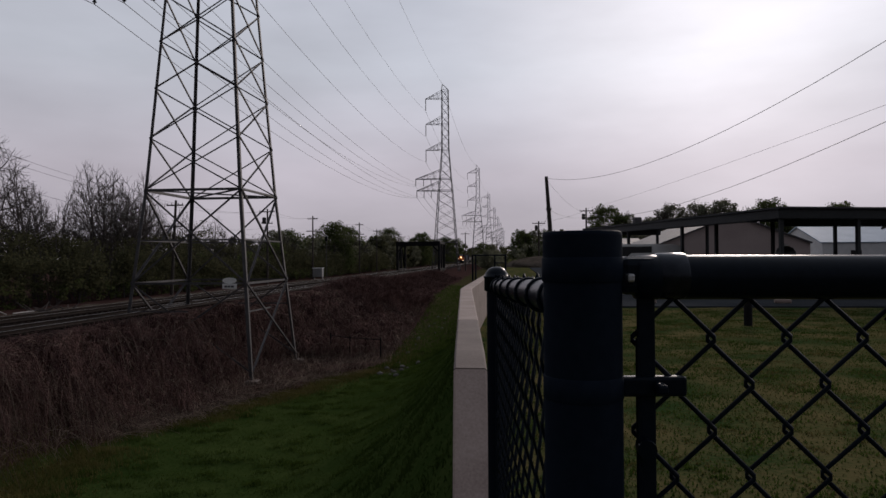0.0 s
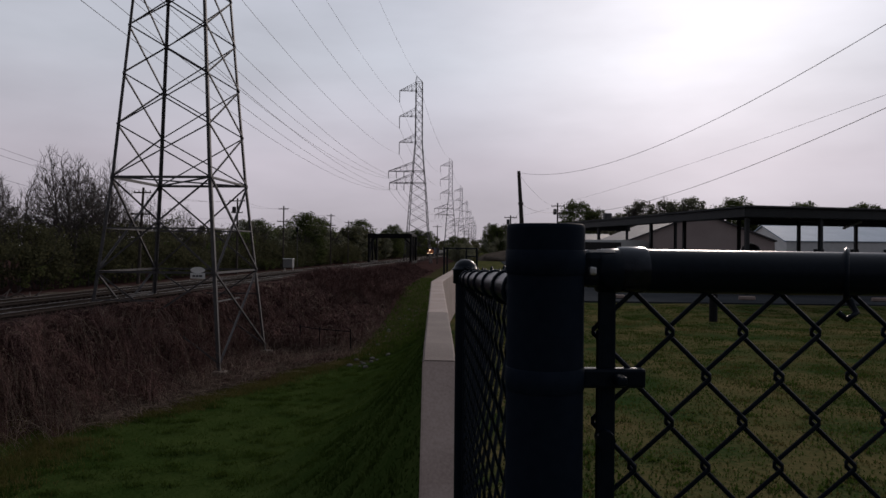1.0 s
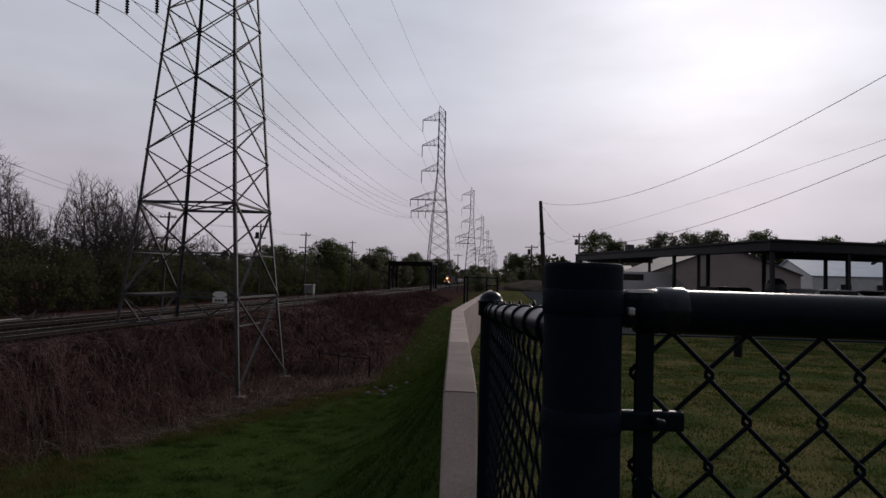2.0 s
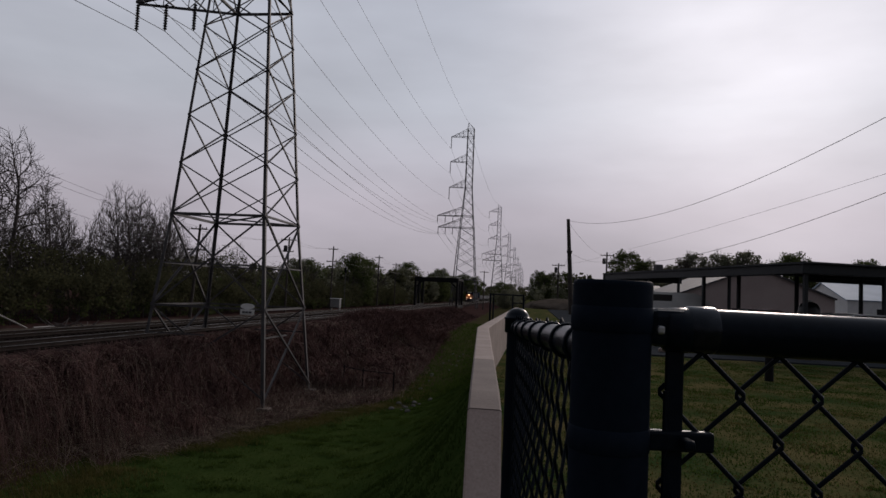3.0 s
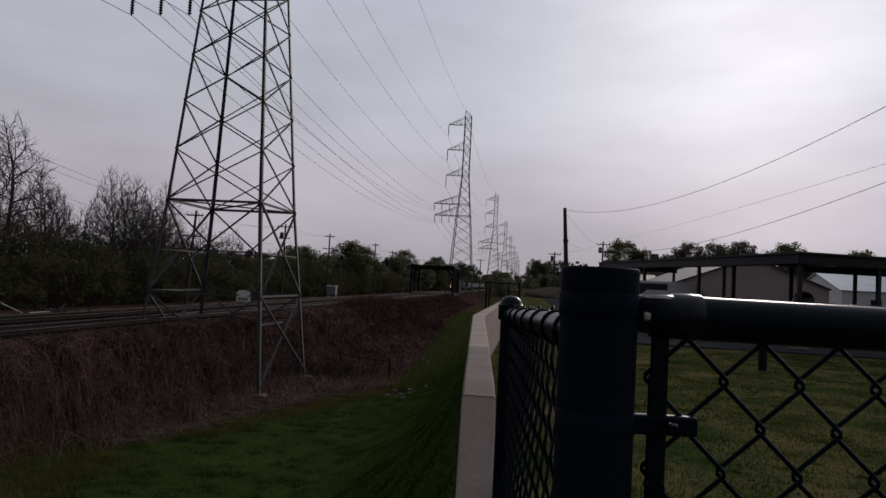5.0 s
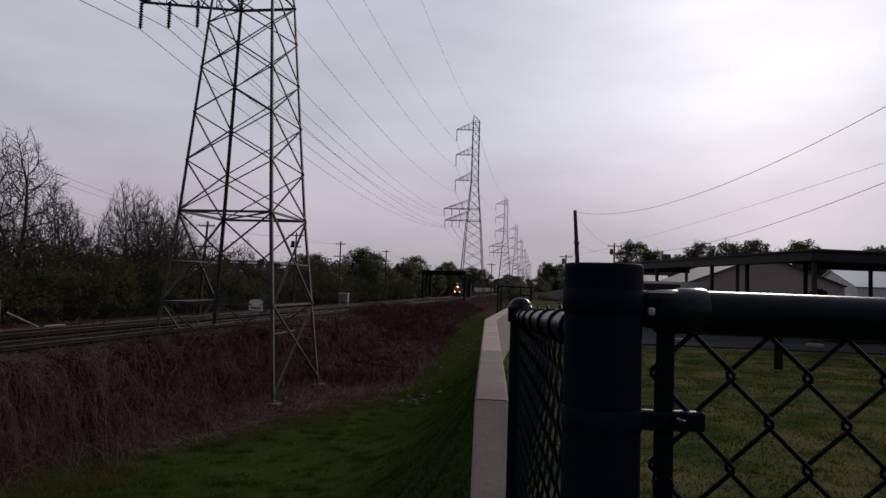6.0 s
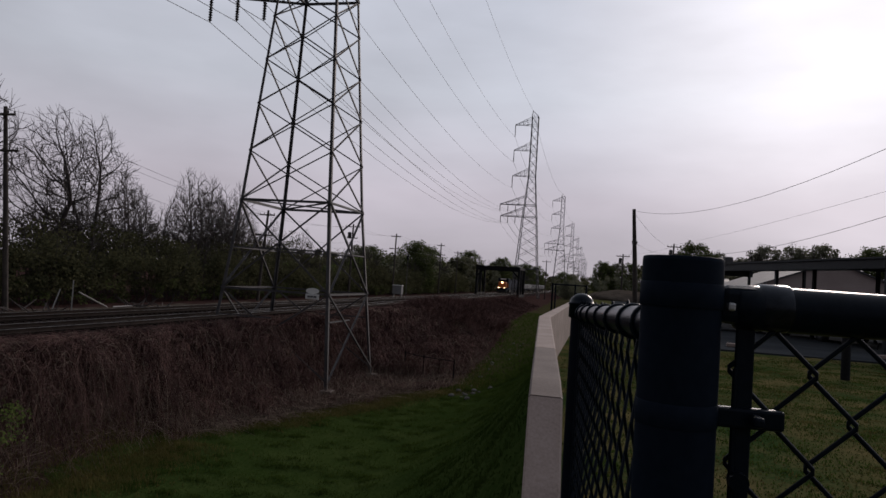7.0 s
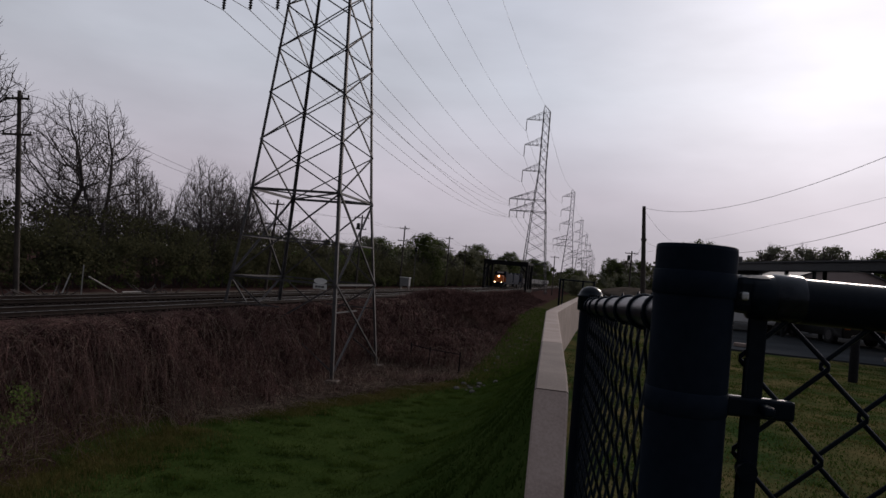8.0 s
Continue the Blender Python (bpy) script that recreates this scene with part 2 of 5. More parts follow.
def tube(points, radius, sides=8, ends=True):
    """Corners and faces of a tube along points; radius a number or one for each point."""
    pts = [Vector(p) for p in points]
    rs = radius if isinstance(radius, (list, tuple)) else [radius] * len(pts)
    verts, faces = [], []
    up = Vector((0, 0, 1))
    if abs((pts[-1] - pts[0]).normalized().dot(up)) > 0.95:
        up = Vector((0, 1, 0))
    for i, p in enumerate(pts):
        d = (pts[min(i + 1, len(pts) - 1)] - pts[max(i - 1, 0)]).normalized()
        a = d.cross(up).normalized()
        b = a.cross(d)
        for k in range(sides):
            t = 2 * math.pi * k / sides
            verts.append(p + (a * math.cos(t) + b * math.sin(t)) * rs[i])
    for i in range(len(pts) - 1):
        for k in range(sides):
            k2 = (k + 1) % sides
            faces.append((i * sides + k, (i + 1) * sides + k, (i + 1) * sides + k2, i * sides + k2))
    if ends:
        n = len(verts)
        verts += [v.copy() for v in verts[:sides]] + [v.copy() for v in verts[n - sides:n]]
        faces.append(tuple(range(n, n + sides)))
        faces.append(tuple(reversed(range(n + sides, n + 2 * sides))))
    return verts, faces


def tube_mesh(name, points, radius, mat, sides=8, smooth=True):
    v, f = tube(points, radius, sides)
    return mesh_of(name, v, f, mat, smooth)


def angle_bar(a, b, w, t=None):
    """An L-shaped steel member from a to b with flanges w wide."""
    a, b = Vector(a), Vector(b)
    t = t or w * 0.14
    d = (b - a).normalized()
    s = d.cross(Vector((0, 0, 1)))
    s = s.normalized() if s.length > 0.05 else Vector((1, 0, 0))
    u = s.cross(d).normalized()
    prof = ((0, 0), (w, 0), (w, t), (t, t), (t, w), (0, w))
    verts = [p + s * (x - w / 2) + u * (y - w / 2) for p in (a, b) for x, y in prof]
    faces = [(i, (i + 1) % 6, 6 + (i + 1) % 6, 6 + i) for i in range(6)] + [(5, 4, 3, 2, 1, 0), (6, 7, 8, 9, 10, 11)]
    return verts, faces


def lathe(profile, sides=16):
    """Corners and faces of a body of revolution about z; profile of (radius, z)."""
    verts, faces = [], []
    for r, z in profile:
        for k in range(sides):
            t = 2 * math.pi * k / sides
            verts.append((r * math.cos(t), r * math.sin(t), z))
    for i in range(len(profile) - 1):
        for k in range(sides):
            k2 = (k + 1) % sides
            faces.append((i * sides + k, i * sides + k2, (i + 1) * sides + k2, (i + 1) * sides + k))
    n = len(verts)
    verts += verts[:sides] + verts[n - sides:n]
    faces.append(tuple(reversed(range(n, n + sides))))
    faces.append(tuple(range(n + sides, n + 2 * sides)))
    return verts, faces


# ---- the ground ----
RAIL_Z = -1.45


def lerp(x, pts):
    return float(np.interp(x, [p[0] for p in pts], [p[1] for p in pts]))


def wall_x(y):
    """The left edge of the concrete wall's top."""
    return lerp(y, ((-50, -0.30), (3.2, -0.30), (12, -0.95), (39, -0.92), (60, -0.92), (400, -4)))


def ground_z(x, y):
    wx = wall_x(y)
    zl = lerp(y, ((2, -0.75), (8, -0.6), (20, 0.1), (60, 0.0), (200, -0.4)))
    if x > wx + 0.1:
        z = 0.0
    else:
        toe = lerp(y, ((0, -5.5), (45, -5.4), (90, -3.8), (160, -2.8), (400, -1.9)))
        foot = lerp(y, ((48, -15.4), (70, -9.5)))
        if x > -9.0:
            u = min(1.0, (wx - x) / (9.0 + wx))
            z = zl + (toe - zl) * (1 - (1 - u) ** 2.7)
        elif x > foot:
            z = toe
        elif x > -19.6:
            u = (foot - x) / (19.6 + foot)
            z = toe + (RAIL_Z - 0.42 - toe) * u * u * (3 - 2 * u)
        else:
            z = RAIL_Z - 0.42 - lerp(-x, ((29.5, 0), (33, 0.15), (60, 0.3)))
        z += 0.10 * noise.noise(Vector((x * 0.7, y * 0.7, 3.0))) * min(1.0, (wx - x) / 1.5)
    if x > wx + 0.5:
        z += 0.02 * noise.noise(Vector((x * 0.9, y * 0.9, 0.0)))
    return z


def spread(lo, hi, *dense):
    """Grid lines: fine steps within the dense stretches, growing steps outside."""
    out = []
    for a, b, s in dense:
        out += list(np.arange(a, b, s))
    a, b = min(d[0] for d in dense), max(d[1] for d in dense)
    s, v = 2.0, b
    while v < hi:
        out.append(v)
        v, s = v + s, s * 1.25
    s, v = 2.0, a - 1
    while v > lo:
        out.append(v)
        v, s = v - s, s * 1.25
    out += [lo, hi]
    return sorted(set(round(float(v), 3) for v in out))


def brush_edge(y):
    """Where the brush ends and the mown bank begins."""
    return lerp(y, ((0, -15.4), (16, -15.6), (21, -16.2), (24.5, -15.9), (27.5, -14.4), (30.5, -13.5), (34.4, -11.8), (38.8, -10.4), (44, -8.1), (60, -8.6), (90, -10.6), (400, -12)))


def build_ground():
    xs = spread(-2600, 2600, (-36, -2, 0.6), (-2, 0.5, 0.1), (0.5, 30, 0.8))
    ys = spread(-300, 4200, (-6, 60, 0.5), (60, 200, 2.0))
    nx = len(xs)
    co = [(x, y, ground_z(x, y)) for y in ys for x in xs]
    faces, slots = [], []
    for j in range(len(ys) - 1):
        for i in range(nx - 1):
            faces.append((j * nx + i, j * nx + i + 1, (j + 1) * nx + i + 1, (j + 1) * nx + i))
            x, y = (xs[i] + xs[i + 1]) / 2, (ys[j] + ys[j + 1]) / 2
            w = 0.8 * noise.noise(Vector((x * 0.5, y * 0.5, 7)))
            edge = brush_edge(y) + w
            slots.append(0 if x > wall_x(y) + 0.1 else (5 if y > 42 + 3 * w else 1) if x > edge else 2 if x > -19.6 else 3 if x > -29.5 else 4 if x > -33.5 + w else 2)
    me = mesh_of("ground", co, faces, M_LAWN, True)
    for m in (M_BANK, M_BRUSHSOIL, M_BALLAST, M_DIRT, M_OLIVE):
        me.materials.append(m)
    me.polygons.foreach_set("material_index", slots)
    return tagged(new("ground", me), "grass lawn, green bank and brown railway embankment", "ground", kind="structure")


build_ground()


# ---- the concrete wall ----
def wall_piece(name, parent, mat, ys, tops, label=""):
    """A stretch of wall 0.2 m thick between the distances ys with the top heights tops."""
    verts = []
    for y, z in zip(ys, tops):
        x0, x1 = wall_x(y), wall_x(y) + 0.2
        verts += [(x0 + 0.012, y, -1.4), (x0, y, z - 0.012), (x0 + 0.012, y, z), (x1 - 0.012, y, z), (x1, y, z - 0.012), (x1 - 0.005, y, -1.4)]
    faces = []
    for i in range(len(ys) - 1):
        for k in range(6):
            k2 = (k + 1) % 6
            faces.append((i * 6 + k, i * 6 + k2, (i + 1) * 6 + k2, (i + 1) * 6 + k))
    faces.append((5, 4, 3, 2, 1, 0))
    faces.append(tuple(range(len(verts) - 6, len(verts))))
    return under(name, mesh_of(name, verts, faces, mat), parent, label)


def build_wall():
    w = tagged(empty("wall_1"), "weathered concrete parapet wall with cast sections beside a grass bank", "wall", kind="structure")
    wall_piece("wall_section", w, M_CONCD, (-30, 2.69), (0.03, 0.03), "low stained concrete edge")
    wall_piece("wall_section", w, M_CONC, (2.7, 3.08, 3.45, 4.075), (0.03, 0.03, 0.30, 0.885), "pale sloping concrete wall end")
    wall_piece("wall_section", w, M_CONCD, (4.085, 4.6, 6.545), (0.89, 0.925, 0.952), "stained grey concrete wall section")
    wall_piece("wall_section", w, M_CONC, (6.555, 8, 11.995), (0.952, 0.96, 1.0))
    for a, b in ((12.005, 17.99), (18.0, 23.99), (24.0, 29.99), (30.0, 36.0)):
        wall_piece("wall_section", w, M_CONC, (a, b), (1.0, 1.0))


build_wall()


# ---- the chain-link fence ----
P_CORNER = Vector((0.0669, 0.664, 0))
P_DOME = Vector((-0.050, 1.99, 0))
R_WAY = Vector((0.9946, 0.104, 0)).normalized()
CELL_W, CELL_H = 0.0722, 0.087


def mesh_wires(parent, origin, way, width, first, low, high, lowest=0.03, depth=0.0045):
    """Chain link: zigzag wires side by side, hooked into one another at the knots."""
    side = Vector((way.y, -way.x, 0))
    half = CELL_W / 2
    rows = int((high - low) / (CELL_H / 2))
    for c in range(int(-first / half), int((width - first) / half) + 1):
        pts = []
        for r in range(rows + 1):
            k = (r + c) % 2
            u = first + (c + (0.96 if k else 0.04) + (0.08 if k else -0.08)) * half
            z = high - r * CELL_H / 2
            n = depth * (1 if k else -1)
            for dz in (0.0018, -0.0018):
                if lowest < u < width - 0.01:
                    pts.append(origin + way * u + side * n + Vector((0, 0, z + dz)))
        if len(pts) > 3:
            under("wire", tube_mesh("wire", pts, 0.0024, M_VINYL, 6), parent)


def ring(radius, thick, m, parent, name, mat=None, squash=1.0):
    bm = bmesh.new()
    v, f = tube([(radius * math.cos(t), radius * squash * math.sin(t), 0) for t in np.linspace(0, 2 * math.pi, 21)], thick, 6, False)
    vs = [bm.verts.new(p) for p in v]
    for q in f:
        bm.faces.new([vs[i] for i in q])
    return part(name, bm, mat or M_VINYL, parent, smooth=True, m=m)


def band(parent, z, reach, way):
    """A pressed steel band round the corner post, with its bolt and nut."""
    v, f = lathe(((0.0368, -0.011), (0.0376, -0.010), (0.0376, 0.010), (0.0368, 0.011)), 40)
    b = under("tension_band", mesh_of("tension_band", v, f, M_POST, True), parent, m=Matrix.Translation(P_CORNER + Vector((0, 0, z))))
    ang = math.degrees(math.atan2(way.y, way.x))
    part("lug", box((reach, 0.012, 0.019), (0.034 + reach / 2, -0.004, 0), 0.003), M_VINYL, b, m=pose(0, 0, 0, 0, 0, ang))
    part("bolt", box((0.010, 0.03, 0.010), (0.034 + reach * 0.55, -0.012, 0.0), 0.003), M_VINYL, b, m=pose(0, 0, 0, 0, 0, ang))
    return b


def build_fence():
    f = tagged(empty("chain_link_fence"), "black vinyl-coated chain-link fence with round corner post", "fence")
    # corner post with a taller plastic cap
    v, q = lathe(((0.0368, -0.05), (0.0368, 1.546)), 40)
    post = under("post", mesh_of("post", v, q, M_POST, True), f, m=Matrix.Translation(P_CORNER))
    v, q = lathe(((0.0372, 1.542), (0.0372, 1.570), (0.0368, 1.5735), (0.0352, 1.5745), (0.002, 1.5747)), 40)
    under("post_cap", mesh_of("post_cap", v, q, M_POST, True), f, "black flat-topped post cap", m=Matrix.Translation(P_CORNER))
    # domed post further along
    v, q = lathe(((0.0285, -0.05), (0.0285, 1.475)), 28)
    under("post", mesh_of("post", v, q, M_VINYL, True), f, m=Matrix.Translation(P_DOME))
    v, q = lathe(((0.033, 1.452), (0.0355, 1.454), (0.0355, 1.490), (0.0375, 1.4915), (0.0375, 1.4955), (0.034, 1.497), (0.031, 1.506), (0.023, 1.516), (0.012, 1.5215), (0.001, 1.523)), 28)
    under("post_cap", mesh_of("post_cap", v, q, M_VINYL, True), f, "black domed post cap", m=Matrix.Translation(P_DOME))
    # top rail across the lawn side, with its rail end cup and brace band
    z = 1.5305
    a, b = P_CORNER + R_WAY * 0.088, P_CORNER + R_WAY * 1.9
    under("top_rail", tube_mesh("top_rail", [a + Vector((0, 0, z)), b + Vector((0, 0, z - 0.012))], 0.0212, M_VINYL, 28), f)
    v, q = tube([P_CORNER + R_WAY * s + Vector((0, 0, z)) for s in (0.046, 0.050, 0.070, 0.072)], [0.012, 0.0205, 0.0216, 0.0205], 24)
    under("rail_socket", mesh_of("rail_socket", v, q, M_VINYL, True), f)
    v, q = tube([P_CORNER + R_WAY * s + Vector((0, 0, z + 0.001)) for s in (0.069, 0.071, 0.094, 0.096)], [0.0195, 0.0220, 0.0224, 0.0218], 28)
    under("rail_end", mesh_of("rail_end", v, q, M_CUP, True), f, "scuffed grey metal rail end cup")
    part("rail_lug", box((0.040, 0.030, 0.036), (0.052, 0, z + 0.002), 0.008), M_VINYL, f, m=Matrix.Translation(P_CORNER) @ pose(0, 0, 0, 0, 0, 6))
    # bright bolt-shaped piece standing in for a tiny white label
    part("bolt", box((0.007, 0.02, 0.008), (0.041, -0.012, z + 0.0), 0.002), M_ZINC, f, "small bright metal piece standing in for a white label", m=Matrix.Translation(P_CORNER) @ pose(0, 0, 0, 0, 0, 6))
    v, q = lathe(((0.0295, -0.05), (0.0295, 1.56), (0.02, 1.575), (0.002, 1.58)), 24)
    under("post", mesh_of("post", v, q, M_VINYL, True), f, m=Matrix.Translation(P_CORNER + R_WAY * 1.9))
    # tension bar
    part("tension_bar", box((0.017, 0.006, 1.49), (0, 0, 0.785), 0.002), M_VINYL, f, m=Matrix.Translation(P_CORNER + R_WAY * 0.060) @ pose(0, 0, 0, 0, 0, 6))
    for zz in (1.428, 1.07, 0.7, 0.3):
        band(f, zz, 0.062, R_WAY)
    v, q = lathe(((0.0374, 1.527), (0.0382, 1.528), (0.0382, 1.549), (0.0374, 1.550)), 40)
    under("brace_band", mesh_of("brace_band", v, q, M_POST, True), f, m=Matrix.Translation(P_CORNER))
    for zz in (1.37,):
        part("bolt", lathe_bm(((0.009, -0.008), (0.009, 0.008))), M_VINYL, f, m=Matrix.Translation(P_CORNER + R_WAY * 0.058 + Vector((0, -0.006, zz))) @ pose(0, 0, 0, 90, 0, 0))
    mesh_wires(f, P_CORNER, R_WAY, 1.86, 0.1218 - CELL_W / 2, 0.03, 1.5153, 0.04)
    # side stretch to the domed post
    way = (P_DOME - P_CORNER).normalized()
    length = (P_DOME - P_CORNER).length
    zs0, zs1 = 1.507, 1.466
    under("top_rail", tube_mesh("top_rail", [P_CORNER + way * 0.034 + Vector((0, 0, zs0)), P_DOME + Vector((0, 0, zs1))], 0.0205, M_VINYL, 24), f)
    mesh_wires(f, P_CORNER, way, length - 0.02, 0.05, 0.03, 1.50, 0.03, 0.006)
    ang = math.degrees(math.atan2(way.y, way.x))
    for s in (0.16, 0.30, 0.47, 0.66, 0.86, 1.05, 1.2):
        zc = zs0 + (zs1 - zs0) * s / length
        ring(0.0225, 0.0028, Matrix.Translation(P_CORNER + way * s + Vector((0, 0, zc))) @ pose(0, 0, 0, 90, 0, ang + 90), f, "tie_wire")
    for k in range(18):
        s = 0.05 + k * CELL_W
        zc = zs0 + (zs1 - zs0) * s / length
        p = P_CORNER + way * s + Vector((0.019, 0.0, zc + 0.014 + 0.004 * math.sin(k * 2.3)))
        pts = [p + Vector((0, 0, -0.03)), p + Vector((0, 0.004, 0.002)), p + Vector((-0.003, 0.008, 0.012)), p + Vector((-0.006, 0.012, 0.002))]
        under("knuckle", tube_mesh("knuckle", pts, 0.0028, M_VINYL, 6), f)
    # tie on the long rail, its tail twisted under it
    s = 0.297
    ring(0.0235, 0.0032, Matrix.Translation(P_CORNER + R_WAY * s + Vector((0, 0, z - 0.002))) @ pose(0, 0, 0, 90, 0, 62), f, "tie_wire", squash=1.0)
    p = P_CORNER + R_WAY * (s - 0.004) + Vector((0, -0.012, z - 0.026))
    under("tie_wire", tube_mesh("tie_wire", [p, p + Vector((0.004, -0.006, -0.012)), p + Vector((-0.006, -0.008, -0.018)), p + Vector((-0.012, -0.004, -0.012))], 0.0032, M_VINYL, 6), f)
    return f


def lathe_bm(profile, sides=12):
    bm = bmesh.new()
    v, f = lathe(profile, sides)
    vs = [bm.verts.new(p) for p in v]
    for q in f:
        bm.faces.new([vs[i] for i in q])
    return bm


build_fence()


# ---- lattice towers ----
TOWER_LEVELS = ((-7.1, 4.0), (4.05, 2.95), (18.2, 1.95), (21.4, 1.62), (29.3, 1.02), (45.7, 0.93))


def tower_half(z):
    return lerp(z, TOWER_LEVELS)


def build_tower(name, steel, label):
    """A steel lattice tower; its own z is measured from the camera's first height."""
    t = tagged(empty(name), label, "pylon", "power line towers")

    def bar(kind, a, b, w):
        v, f = angle_bar(a, b, w)
        under(kind, mesh_of(kind, v, f, steel), t)

    def corner(k, z):
        h = tower_half(z)
        return Vector(((-h, -h), (h, -h), (h, h), (-h, h))[k] + (z,))

    zs = [lv[0] for lv in TOWER_LEVELS]
    for k in range(4):
        sx, sy = ((1, 1), (-1, 1), (-1, -1), (1, -1))[k]
        v, f = [], []
        for z in zs:
            w = 0.19 if z < 18 else 0.15
            v += [corner(k, z) + Vector((sx * x, sy * y, 0)) for x, y in ((0, 0), (w, 0), (w, 0.03), (0.03, 0.03), (0.03, w), (0, w))]
        for j in range(len(zs) - 1):
            f += [(j * 6 + i, j * 6 + (i + 1) % 6, j * 6 + 6 + (i + 1) % 6, j * 6 + 6 + i) for i in range(6)]
        f += [(5, 4, 3, 2, 1, 0), tuple(range(len(v) - 6, len(v)))]
        under("leg", mesh_of("leg", v, f, steel), t)
        part("footing", box((0.7, 0.7, 1.0), corner(k, -7.1) + Vector((0, 0, -0.2)), 0.05), M_CONCD, t, "concrete footing")
    panels = [4.05, 7.15, 10.15, 13.0, 15.8, 18.2, 21.4, 24.1, 26.7, 29.3, 31.6, 34.0, 36.4, 38.7, 41.0, 43.4, 45.7]
    for k in range(4):
        k2 = (k + 1) % 4
        for a, b in zip(panels, panels[1:]):
            w = 0.08 if a < 17 else 0.08
            bar("brace", corner(k, a), corner(k2, b), w)
            bar("brace", corner(k2, a), corner(k, b), w)
        for z in (4.05, 18.2, 21.4, 29.3, 36.4, 43.4, 45.7):
            bar("girt", corner(k, z), corner(k2, z), 0.15 if z < 22 else 0.09)
        # leg frames below the belt
        for a, b in ((-1.4, 4.05),):
            bar("brace", corner(k, a), corner(k2, b), 0.11)
            bar("brace", corner(k2, a), corner(k, b), 0.11)
        bar("girt", corner(k, 1.1), corner(k2, 1.1), 0.09)
        bar("girt", corner(k, -1.4), corner(k2, -1.4), 0.12)
        bar("brace", corner(k, -6.4), corner(k2, -1.4), 0.10)
        bar("brace", corner(k2, -6.4), corner(k, -1.4), 0.10)
        m1 = (corner(k, -3.0) + corner(k2, -3.0)) / 2
        bar("girt", corner(k, -3.0), m1, 0.08)
    bar("girt", corner(0, 4.05), corner(2, 4.05), 0.09)
    bar("girt", corner(1, 4.05), corner(3, 4.05), 0.09)

    def insulator(x, z, length, parent):
        prof = [(0.02, 0.0)]
        n = max(6, int(length / 0.17))
        for i in range(n):
            zz = -0.08 - i * (length - 0.1) / n
            prof += [(0.08, zz), (0.14, zz - 0.02), (0.14, zz - 0.05), (0.08, zz - 0.07)]
        prof.append((0.02, -length))
        v, f = lathe(list(reversed(prof)), 8)
        under("insulator", mesh_of("insulator", v, f, M_INSUL), parent, m=Matrix.Translation((x, 0, z)))

    def arm(z, reach, rise, hung, drop):
        h, hr = tower_half(z), tower_half(z + rise)
        v, f = [], []
        tip = Vector((-reach, 0, z))

        def add(a, b, w):
            vv, ff = angle_bar(a, b, w)
            f.extend(tuple(i + len(v) for i in q) for q in ff)
            v.extend(vv)

        for s in (-1, 1):
            lo, up = Vector((-h, s * h, z)), Vector((-hr, s * hr, z + rise))
            add(lo, tip + Vector((0, s * 0.12, 0)), 0.14 if reach > 6 else 0.09)
            add(up, tip + Vector((0, s * 0.12, 0.05)), 0.12 if reach > 6 else 0.08)
            for u0, u1 in ((0.25, 0.25), (0.5, 0.5), (0.75, 0.75)):
                add(lo.lerp(tip, u0), up.lerp(tip, u1), 0.06)
                add(lo.lerp(tip, u0), up.lerp(tip, u1 - 0.25), 0.06)
        for u in (0.3, 0.62):
            add(Vector((-h, -h, z)).lerp(tip, u), Vector((-h, h, z)).lerp(tip, u), 0.13)
        add(Vector((-h, -h, z)), Vector((-h, h, z)).lerp(tip, 0.4), 0.06)
        ob = under("arm", mesh_of("arm", v, f, steel), t)
        for x in hung:
            insulator(x, z - 0.05, drop, ob)

    arm(18.2, 8.0, 2.4, (-7.95, -5.95, -3.95), 1.85)
    arm(21.4, 8.3, 2.4, (-8.25, -6.1, -4.0), 1.85)
    for z in (29.3, 36.4, 43.4):
        arm(z, 5.4, 2.1, (-5.35,), 3.2)
    v, f = [], []
    peak = Vector((-0.75, 0, 47.5))
    for k in range(4):
        vv, ff = angle_bar(corner(k, 45.7), peak, 0.08)
        f += [tuple(i + len(v) for i in q) for q in ff]
        v += vv
    under("peak", mesh_of("peak", v, f, steel), t)
    return t


LINE_X, NEAR_X, EYE_Z = -18.6, -18.6, 1.55
T_NEAR = build_tower("lattice_tower", M_STEEL, "grey galvanised steel lattice tower standing in brown brush")
T_NEAR.matrix_basis = Matrix.Translation((NEAR_X, 41.0, EYE_Z))
part("sign_plate", box((0.84, 0.03, 0.30), (2.55, -3.72, -1.56), 0.01), M_WHITE, T_NEAR, "white metal sign plate")
v, f = lathe(((0.41, -0.015), (0.41, 0.015)), 24)
under("sign_top", mesh_of("sign_top", v, f, M_WHITE), T_NEAR, "white oval sign above the plate", m=Matrix.Translation((2.55, -3.72, -1.24)) @ Matrix.Diagonal((1.0, 1, 0.42, 1)) @ pose(0, 0, 0, 90, 0, 0))
for x, w in ((2.34, 0.16), (2.53, 0.15), (2.73, 0.18)):
    part("sign_bar", box((w, 0.012, 0.11), (x, -3.742, -1.57), 0.003), M_STEEL, T_NEAR)
part("sign_bracket", box((0.95, 0.04, 0.05), (2.5, -3.69, -1.44), 0.004), M_STEEL, T_NEAR)
T_FAR = build_tower("lattice_tower", M_STEELF, "slim grey steel lattice tower beside the railway")
TOWER_YS = [186, 353, 503, 648, 794, 942, 1090, 1238]
T_FAR.matrix_basis = Matrix.Translation((LINE_X, TOWER_YS[0], EYE_Z))
for y in TOWER_YS[1:]:
    copy_thing(T_FAR, Matrix.Translation((LINE_X, y, EYE_Z)))


